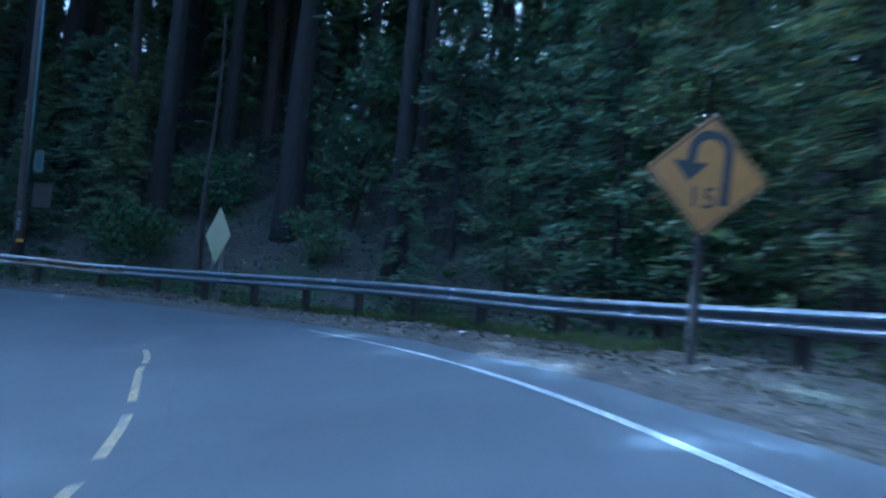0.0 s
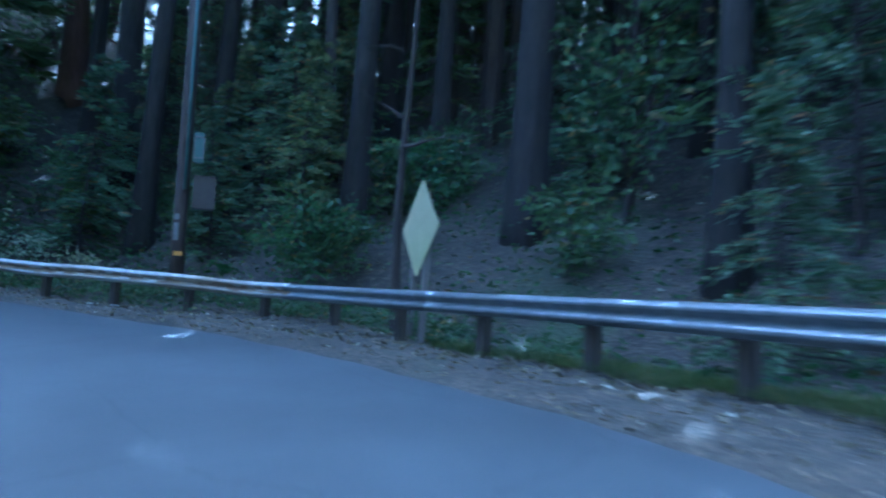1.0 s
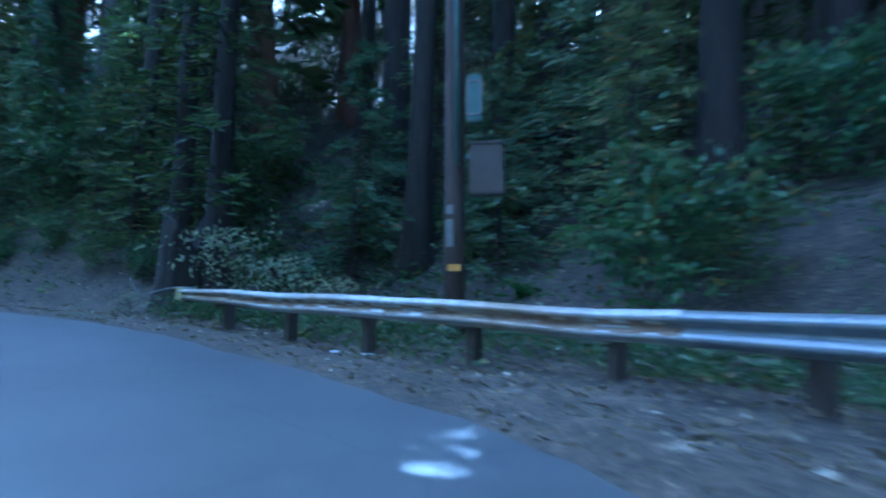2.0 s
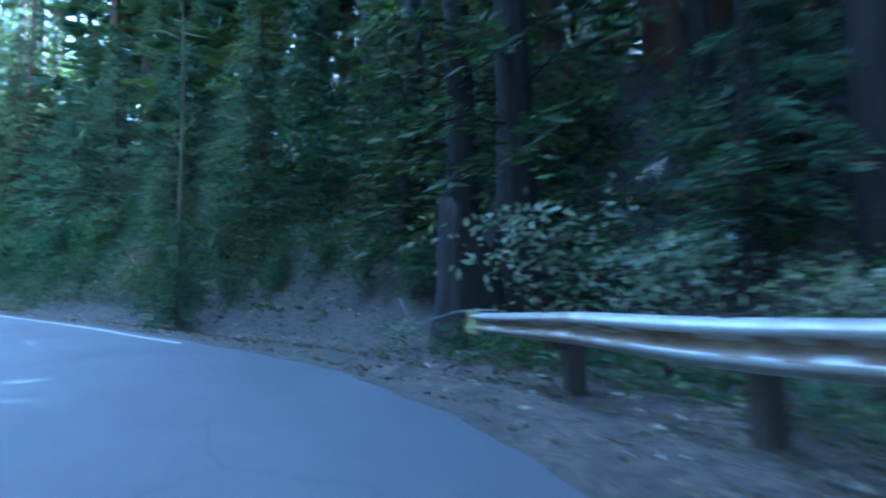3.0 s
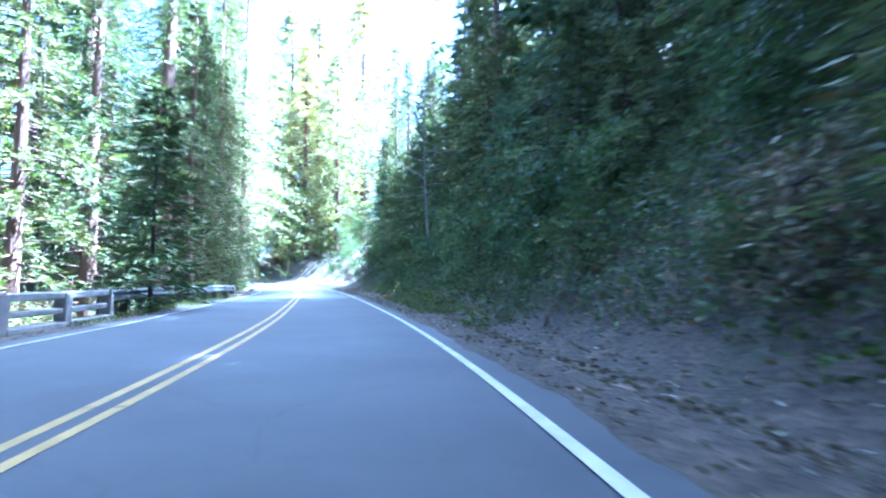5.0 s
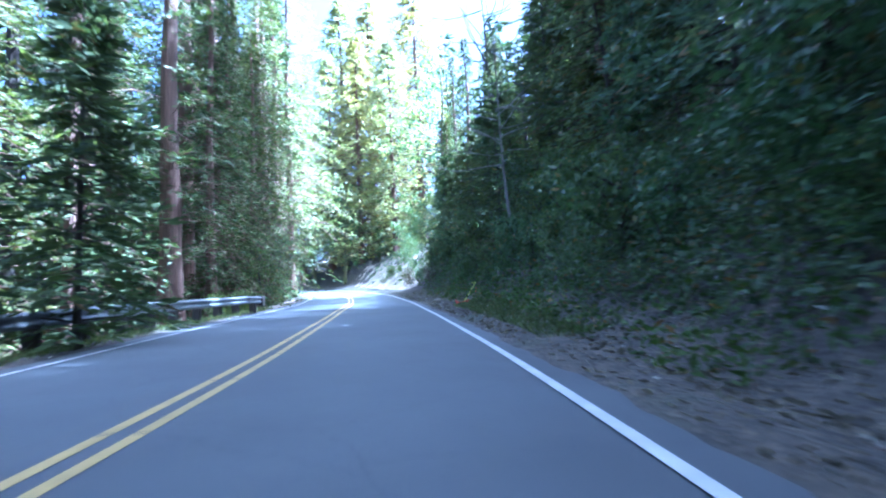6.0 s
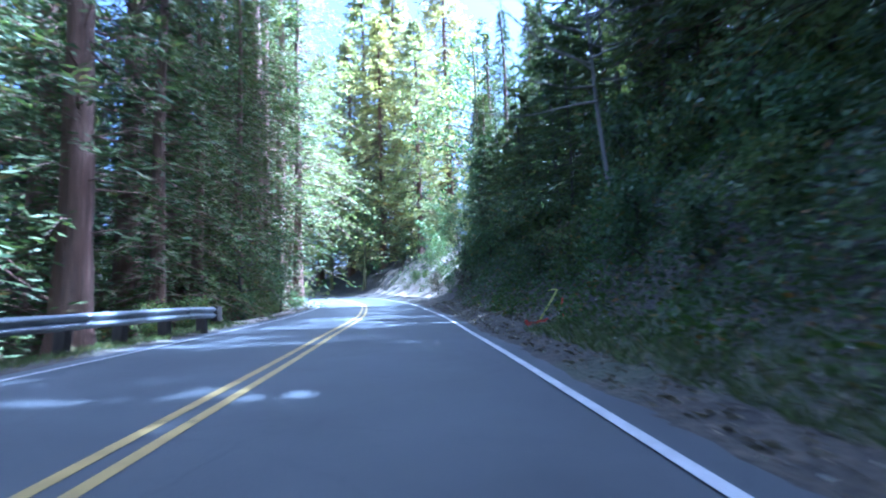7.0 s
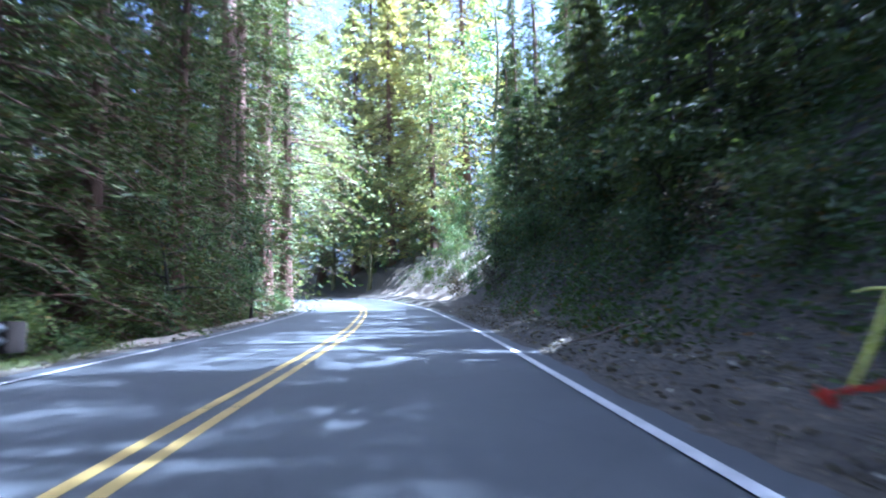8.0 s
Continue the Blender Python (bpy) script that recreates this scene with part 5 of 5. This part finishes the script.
# high crowns added to keep the sun off the slope below
woodland("tall forest added to shade the slope above the bend", 46, 80, (run_at(-9, -15.5), S_BANK + 5), (14, 40), 2.0, (1.0, 1.35), up_the_hill, 9.0)
woodland("young conifers crowding the shaded bank", 47, 46, (run_at(-44, 23), run_at(-74, 31)), (9.4, 15), 1.3, (0.26, 0.42), None, 1.0, True)
# a hidden back row, added to shade the trees in front of it
woodland("hidden conifers added behind the crest to shade the bank", 50, 34, (run_at(-46, 23.6), run_at(-76, 31.6)), (15, 21), 1.6, (0.36, 0.5), None, 1.5)
woodland("redwood forest climbing the slope above the bend", 20, 125, (run_at(-9, -15.5), S_BANK + 4), (17, 60), 2.2, (0.6, 1.1), None, 2.0)
woodland("redwood forest on the slope above the road", 5, 60, (S_BANK, run_at(-40, 21.5)), (18, 56), 2.6, (0.8, 1.15))
woodland("redwood forest down the slope beside the road", 9, 96, (run_at(-46, 23.6), S_END), (-66, -13), 2.5, (0.8, 1.2), None, 3.0)
woodland("distant redwood forest where the road bends away", 18, 40, (run_at(-92, 33.5), RUN[-1]), (16, 60), 3.0, (0.7, 1.1), None, 3.0)
# low growth
thicket = random.Random(41)
for k in range(20):
    x, y = thicket.uniform(10.5, 24), thicket.uniform(-3, 11)
    if clear_of(x, y, spots, 1.0) and off_clearing(x, y):
        hero(thicket.choice(["sapling_a", "brush_a", "brush_a"]), x, y, thicket.uniform(0, 360), thicket.uniform(0.45, 0.8))
scatter(21, 18, (S_BANK - 6, S_BANK + 6), (8.2, 13.5), ["brush_a", "brush_a", "fern"], 0.9, (0.7, 1.2))
scatter(30, 24, (run_at(-6, -13), run_at(-1.8, -3)), (8.8, 13), ["brush_a", "fern", "fern"], 0.9, (0.6, 1.0), off_clearing)
scatter(12, 34, (S_HAIRPIN + 6, S_BANK + 4), (8.8, 18), ["brush_a", "fern", "fern", "fern", "brush_a"], 0.9, (0.7, 1.3), off_clearing)
scatter(13, 76, (S_BANK + 5, run_at(-80, 32)), (6.4, 10.0), ["brush_a", "brush_b", "fern", "brush_a", "brush_dry"], 0.8, (0.6, 1.3))
scatter(14, 24, (run_at(-50, 24), run_at(-85, 32)), (-8, -4.8), ["brush_b", "brush_a", "fern"], 0.9, (0.5, 0.9))


# ---- litter, grass and small things ----
def litter_stuff(name, label, seed, count, s_range, u_of, material, length, width, standing=False, bright=0.0):
    """Many small leaves or blades strewn over the ground along the road."""
    rng = np.random.default_rng(seed)
    s = rng.uniform(*s_range, count)
    u = u_of(rng, s, count)
    x, y = (np.interp(s, RUN, LINE[:, k]) + np.interp(s, RUN, RIGHT[:, k]) * u for k in (0, 1))
    z, _, _ = ground_z(x, y)
    at = np.stack([x, y, z + 0.012], 1)
    a = rng.uniform(0, 2 * math.pi, count)
    rise = rng.uniform(0.7, 1.6, count) if standing else rng.uniform(-0.05, 0.45, count)
    way = np.stack([np.cos(a), np.sin(a), rise], 1)
    n = len(at)
    v = blades(rng, at, way, length * rng.uniform(0.6, 1.5, n), width * rng.uniform(0.6, 1.4, n), 0.3)
    ob = put_part(name, leaf_mesh(name, v), material)
    return tagged(ob, label, name.replace("_", " "), "", "stuff")


def shoulder(low, high, power=1.0):
    return lambda rng, s, n: edge_right(s) + low + (high - low) * rng.random(n) ** power


litter_stuff("leaf_litter", "dry brown fallen leaves on the road shoulder", 51, 36000, (S_HAIRPIN + 4, run_at(-70, 30)), shoulder(0.0, 4.5, 1.4), DRY_LEAF, 0.1, 0.045)
litter_stuff("leaf_litter", "dry brown fallen leaves on the slope", 52, 22000, (S_HAIRPIN + 8, run_at(-60, 28)), shoulder(3.0, 14.0), DRY_LEAF, 0.12, 0.06)
litter_stuff("leaf_litter", "dry leaves beside the left edge", 53, 1800, (run_at(-16, 13), run_at(-75, 31)), lambda rng, s, n: EDGE_LEFT - 0.05 - 1.6 * rng.random(n), DRY_LEAF, 0.09, 0.04)
litter_stuff("grass", "short green grass under the guardrail", 54, 24000, (run_at(-4, -10), run_at(-2.0, -1.5)), shoulder(1.6, 3.6), GRASS, 0.16, 0.012, True)
litter_stuff("grass", "green weeds along the foot of the bank", 55, 4500, (run_at(-33, 19.5), run_at(-45, 23.3)), shoulder(0.35, 2.2, 1.3), GRASS, 0.18, 0.02, True)
litter_stuff("grass", "sparse grass beneath the left guardrail", 56, 5000, (run_at(-30, 18.5), run_at(-54, 26)), lambda rng, s, n: EDGE_LEFT - 0.1 - 1.3 * rng.random(n), GRASS, 0.15, 0.014, True)

def undergrowth(label, seed, count, s_range, low, high, material, size, tall, patch, seed_ridge, fill=0.0):
    """Low leafy growth in patches over the slope."""
    rng = np.random.default_rng(seed)
    s = rng.uniform(*s_range, count)
    u = edge_right(s) + low + (high - low) * rng.random(count)
    x, y = (np.interp(s, RUN, LINE[:, k]) + np.interp(s, RUN, RIGHT[:, k]) * u for k in (0, 1))
    keep = ridge(x, y, patch, seed_ridge) + 0.5 * ridge(x, y, patch * 0.3, seed_ridge + 1) > rng.uniform(-0.5, 0.45, count) - fill
    x, y = x[keep], y[keep]
    z, _, _ = ground_z(x, y)
    n = len(x)
    at = np.stack([x, y, z + tall * rng.random(n) ** 1.5], 1)
    way = rng.normal(size=(n, 3)) * (1, 1, 0.5) + (0, 0, 0.25)
    v = blades(rng, at, way, size * rng.uniform(0.5, 1.4, n), size * 0.4 * rng.uniform(0.6, 1.4, n), 0.25)
    return tagged(put_part("undergrowth", leaf_mesh("undergrowth", v), material), label, "undergrowth", "", "stuff")


undergrowth("dark green leafy undergrowth on the bank", 91, 44000, (S_BANK + 6, run_at(-75, 31.3)), 2.8, 12, BROAD, 0.14, 0.9, 2.2, 5.0, 0.4)
undergrowth("green ivy and brambles on the bank", 92, 26000, (S_BANK + 6, run_at(-70, 30)), 1.7, 8, FERN, 0.15, 0.5, 1.3, 8.0)
undergrowth("dark leafy undergrowth on the slope behind the guardrail", 93, 22000, (S_HAIRPIN + 4, S_BANK + 5), 4.4, 20, BROAD, 0.16, 0.9, 2.6, 11.0)
undergrowth("green weeds and brambles at the foot of the bank", 94, 22000, (run_at(-29, 18), run_at(-62, 28.3)), 0.9, 5, FERN, 0.13, 0.5, 1.1, 14.0)
undergrowth("green brambles on the slope above the guardrail", 95, 16000, (S_HAIRPIN + 4, S_BANK + 5), 3.2, 9, FERN, 0.16, 0.5, 1.2, 17.0)
undergrowth("dark green brambles and seedlings covering the bank", 96, 40000, (S_BANK + 7, run_at(-34, 20)), 2.6, 8.5, BROAD, 0.11, 0.8, 1.6, 20.0, 0.6)
undergrowth("dark brush and ivy over the steep bank", 97, 20000, (run_at(-30, 18), run_at(-66, 29.5)), 2.0, 7.5, BROAD, 0.15, 0.7, 1.4, 23.0, 0.5)
undergrowth("sunlit scrub on the cut bank", 98, 12000, (run_at(-68, 30), run_at(-100, 33.5)), 2.6, 11, BAY, 0.2, 0.9, 1.5, 26.0, 0.0)
undergrowth("dark brush covering the slope above the guardrail", 99, 16000, (S_HAIRPIN + 8, run_at(-1.8, -3)), 3.4, 12, BROAD, 0.13, 0.6, 1.8, 29.0, 0.3)
undergrowth("dark ferny brush hanging over the steep bank", 101, 34000, (S_BANK + 9, run_at(-40, 21.6)), 2.0, 6.5, SPRAYS, 0.16, 0.7, 1.5, 31.0, 0.9)
undergrowth("dark ivy and seedlings close behind the guardrail", 102, 7000, (run_at(2.1, 4.4) + 0.5, S_BANK + 2.5), 1.3, 3.4, BROAD, 0.12, 0.5, 0.9, 33.0, 0.25)
undergrowth("dark leafy weeds behind the guardrail posts", 103, 6000, (run_at(-1.8, -3), run_at(2.1, 4.4) + 0.5), 2.0, 4.2, BROAD, 0.12, 0.45, 0.9, 35.0, 0.0)

PAPER = worn_material("white_paper", [(0.3, (0.7, 0.72, 0.74)), (0.7, (0.85, 0.86, 0.87))], 8, 0.7, 0, 0.2)
TAPE_RED = worn_material("red_plastic_tape", [(0.3, (0.6, 0.05, 0.03)), (0.7, (0.78, 0.1, 0.06))], 6, 0.45, 0, 0.1)
STAKE_YELLOW = worn_material("yellow_green_tape", [(0.3, (0.5, 0.52, 0.06)), (0.7, (0.68, 0.7, 0.12))], 6, 0.45, 0, 0.1)


def scrap(x, y, length, width, turn, seed):
    """A crumpled scrap of paper on the ground."""
    rng = random.Random(seed)
    bm = bmesh.new()
    bmesh.ops.create_grid(bm, x_segments=5, y_segments=4, size=0.5)
    for v in bm.verts:
        v.co = Vector((v.co.x * length, v.co.y * width, rng.uniform(0, 0.035)))
    bmesh.ops.solidify(bm, geom=bm.faces[:], thickness=0.002)
    ob = part("paper_scrap", bm, PAPER, None)
    ob.matrix_basis = Matrix.Translation((x, y, ground_at(x, y) + 0.01)) @ pose(0, 0, 0, 0, 0, turn)
    return tagged(ob, "crumpled white scrap of paper on the shoulder", "litter", "paper scraps")


for k, (x, y, length) in enumerate(((0.34, 6.6, 0.24), (-0.11, 6.75, 0.16), (-1.63, 7.3, 0.1), (-1.94, 7.9, 0.1), (4.5, -6.7, 0.22), (2.6, -9.6, 0.2), (-25.4, 22.8, 0.14), (-22.1, 20.9, 0.1), (-20.4, 20.8, 0.12), (-19.2, 19.9, 0.14), (-17.3, 19.5, 0.12))):
    scrap(x, y, length, length * 0.5, 37 * k, 60 + k)


def fallen_branch(x, y, length, turn, seed, radius=0.02, rise=0.1):
    rng = random.Random(seed)
    pts, p, a = [], Vector((0, 0, 0.02)), 0.0
    for k in range(7):
        pts.append(p.copy())
        a += rng.uniform(-0.3, 0.3)
        p = p + Vector((math.cos(a), math.sin(a), rng.uniform(-rise, rise))) * length / 6
    verts, faces = tube(pts, [radius * (1 - 0.11 * k) for k in range(7)], 6)
    for k in (2, 4):
        q = pts[k] + Vector((rng.uniform(-0.1, 0.3), rng.choice((-1, 1)) * 0.25, 0.12)) * length * 0.5
        tube([pts[k], (pts[k] + q) / 2 + Vector((0, 0, 0.03)), q], [radius * 0.5, radius * 0.35, 0.003], 4, verts, faces)
    ob = put_part("fallen_branch", mesh_from("fallen_branch", verts, faces, True), STICK)
    far = Vector((math.cos(radians(turn)), math.sin(radians(turn)), 0)) * length
    slope = math.atan2(ground_at(x + far.x, y + far.y) - ground_at(x, y), length)
    ob.matrix_basis = Matrix.Translation((x, y, ground_at(x, y) + 0.02)) @ pose(0, 0, 0, 0, 0, turn) @ Matrix.Rotation(-slope, 4, "Y")
    return tagged(ob, "grey fallen branch lying on the slope", "branch", "fallen branches")


rng_sticks = random.Random(9)
for k in range(46):
    s = rng_sticks.uniform(S_HAIRPIN + 8, run_at(-62, 28.3))
    u = float(edge_right(s)) + rng_sticks.uniform(0.5, 9) ** 1.0
    p = road_place(s, u)
    if clear_of(p.x, p.y, spots, 0.5):
        fallen_branch(p.x, p.y, rng_sticks.uniform(0.4, 2.6), rng_sticks.uniform(0, 360), 70 + k, rng_sticks.uniform(0.008, 0.035))


def build_stake():
    foot = Vector((-44.63, 28.39, ground_at(-44.63, 28.39) - 0.03))
    stake = tagged(new("marker_stake"), "bent yellow-green survey stake with red tape at its foot", "stake")
    stake.location = foot
    top = Vector((-44.56, 28.98, 3.39)) - foot
    verts, faces = [], []
    rows = []
    for k in range(9):
        f = k / 8
        p = top * f + Vector((0.05, -0.02, 0.0)) * math.sin(f * math.pi)
        rows.append(p)
    tube(rows, [0.014 + 0.01 * math.sin(k * 0.35) for k in range(9)], 5, verts, faces)
    put_part("strip", mesh_from("strip", verts, faces), STAKE_YELLOW, stake, "bent yellow-green strip")
    verts, faces = tube([top, top + Vector((-0.1, -0.06, 0.01)), top + Vector((-0.21, -0.13, -0.015))], [0.02, 0.014, 0.006], 4)
    put_part("tip", mesh_from("tip", verts, faces), STAKE_YELLOW, stake, "folded tip")
    verts, faces = tube([top * 0.3 + Vector((0.03, 0, 0)), top * 0.42 + Vector((0.045, 0, 0))], [0.026, 0.026], 4)
    put_part("band", mesh_from("band", verts, faces), PAPER, stake, "white band")
    return stake


def tape(points, width, label):
    """A thin ribbon lying loosely along points."""
    verts, faces = [], []
    for k, p in enumerate(points):
        p = Vector(p)
        verts += [p + Vector((0, 0, width / 2)), p + Vector((0.01, 0.01, -width / 2)), p + Vector((0.006, 0.0, width / 2)), p + Vector((0.016, 0.01, -width / 2))]
    for k in range(len(points) - 1):
        a = 4 * k
        faces += [(a, a + 1, a + 5, a + 4), (a + 2, a + 6, a + 7, a + 3), (a, a + 4, a + 6, a + 2), (a + 1, a + 3, a + 7, a + 5)]
    ob = put_part("tape", mesh_from("tape", verts, faces), TAPE_RED)
    return tagged(ob, label, "tape", "red tape by the stake")


build_stake()
g = ground_at
tape([(-44.42 - 0.045 * k, 28.0 + 0.03 * k + 0.05 * math.sin(k * 1.7), g(-44.42 - 0.045 * k, 28.0 + 0.03 * k) + 0.1 + 0.04 * math.sin(k * 2.3)) for k in range(6)], 0.1, "crumpled red plastic tape on the ground")
tape([(-44.75 + 0.05 * k, 28.25 + 0.045 * k, g(-44.75 + 0.05 * k, 28.25 + 0.045 * k) + 0.06 + 0.015 * math.sin(k * 2)) for k in range(8)], 0.045, "loose strip of red tape on the ground")
tape([(-43.69 + 0.012 * math.sin(k * 1.3), 28.53 + 0.012 * math.cos(k), g(-43.69, 28.53) + 0.1 + 0.075 * k) for k in range(7)], 0.06, "red tape hanging from the weeds")


SANDY = worn_material("pale_sandy_soil", [(0.3, (0.2, 0.17, 0.13)), (0.7, (0.36, 0.31, 0.25))], 3, 0.95, 0, 0.6, (1, 1, 1), 30, 0.03)


def build_shoulder(s0, s1, u0, u1, seed, label="patch of pale sandy soil beside the road"):
    """A thin uneven sheet of sandy soil on the shoulder, thinning out to its edges."""
    rows, cols = int((s1 - s0) / 0.3) + 1, 9
    s, f = np.meshgrid(np.linspace(s0, s1, rows), np.linspace(0, 1, cols), indexing="ij")
    ends = np.sin(np.pi * (s - s0) / (s1 - s0)) ** 0.5
    u = (u0 + u1) / 2 + (f - 0.5) * (u1 - u0) * ends * (1 + 0.18 * np.sin(s * 2.1 + seed) + 0.1 * np.sin(s * 5.3))
    x, y = (np.interp(s, RUN, LINE[:, k]) + np.interp(s, RUN, RIGHT[:, k]) * u for k in (0, 1))
    z, _, _ = ground_z(x.ravel(), y.ravel())
    rise = np.sin(np.pi * f) * ends
    z = z.reshape(s.shape) + 0.1 * rise - 0.03 + 0.03 * rise * ridge(x, y, 0.35, seed)
    verts = np.stack([x.ravel(), y.ravel(), z.ravel()], 1)
    faces = [(i * cols + k, (i + 1) * cols + k, (i + 1) * cols + k + 1, i * cols + k + 1) for i in range(rows - 1) for k in range(cols - 1)]
    ob = put_part("sandy_shoulder", mesh_from("sandy_shoulder", verts.tolist(), faces, True), SANDY)
    return tagged(ob, label, "soil", "", "structure")


build_shoulder(run_at(-73, 31), run_at(-106, 33.0), 4.9, 13.5, 2.0, "pale eroded soil on the sunlit cut bank")
build_shoulder(run_at(-52.5, 25.5), run_at(-61, 28), -5.3, -3.85, 1.0)
build_shoulder(run_at(-61.5, 28.2), run_at(-71, 30.5), -5.2, -3.85, 4.0)
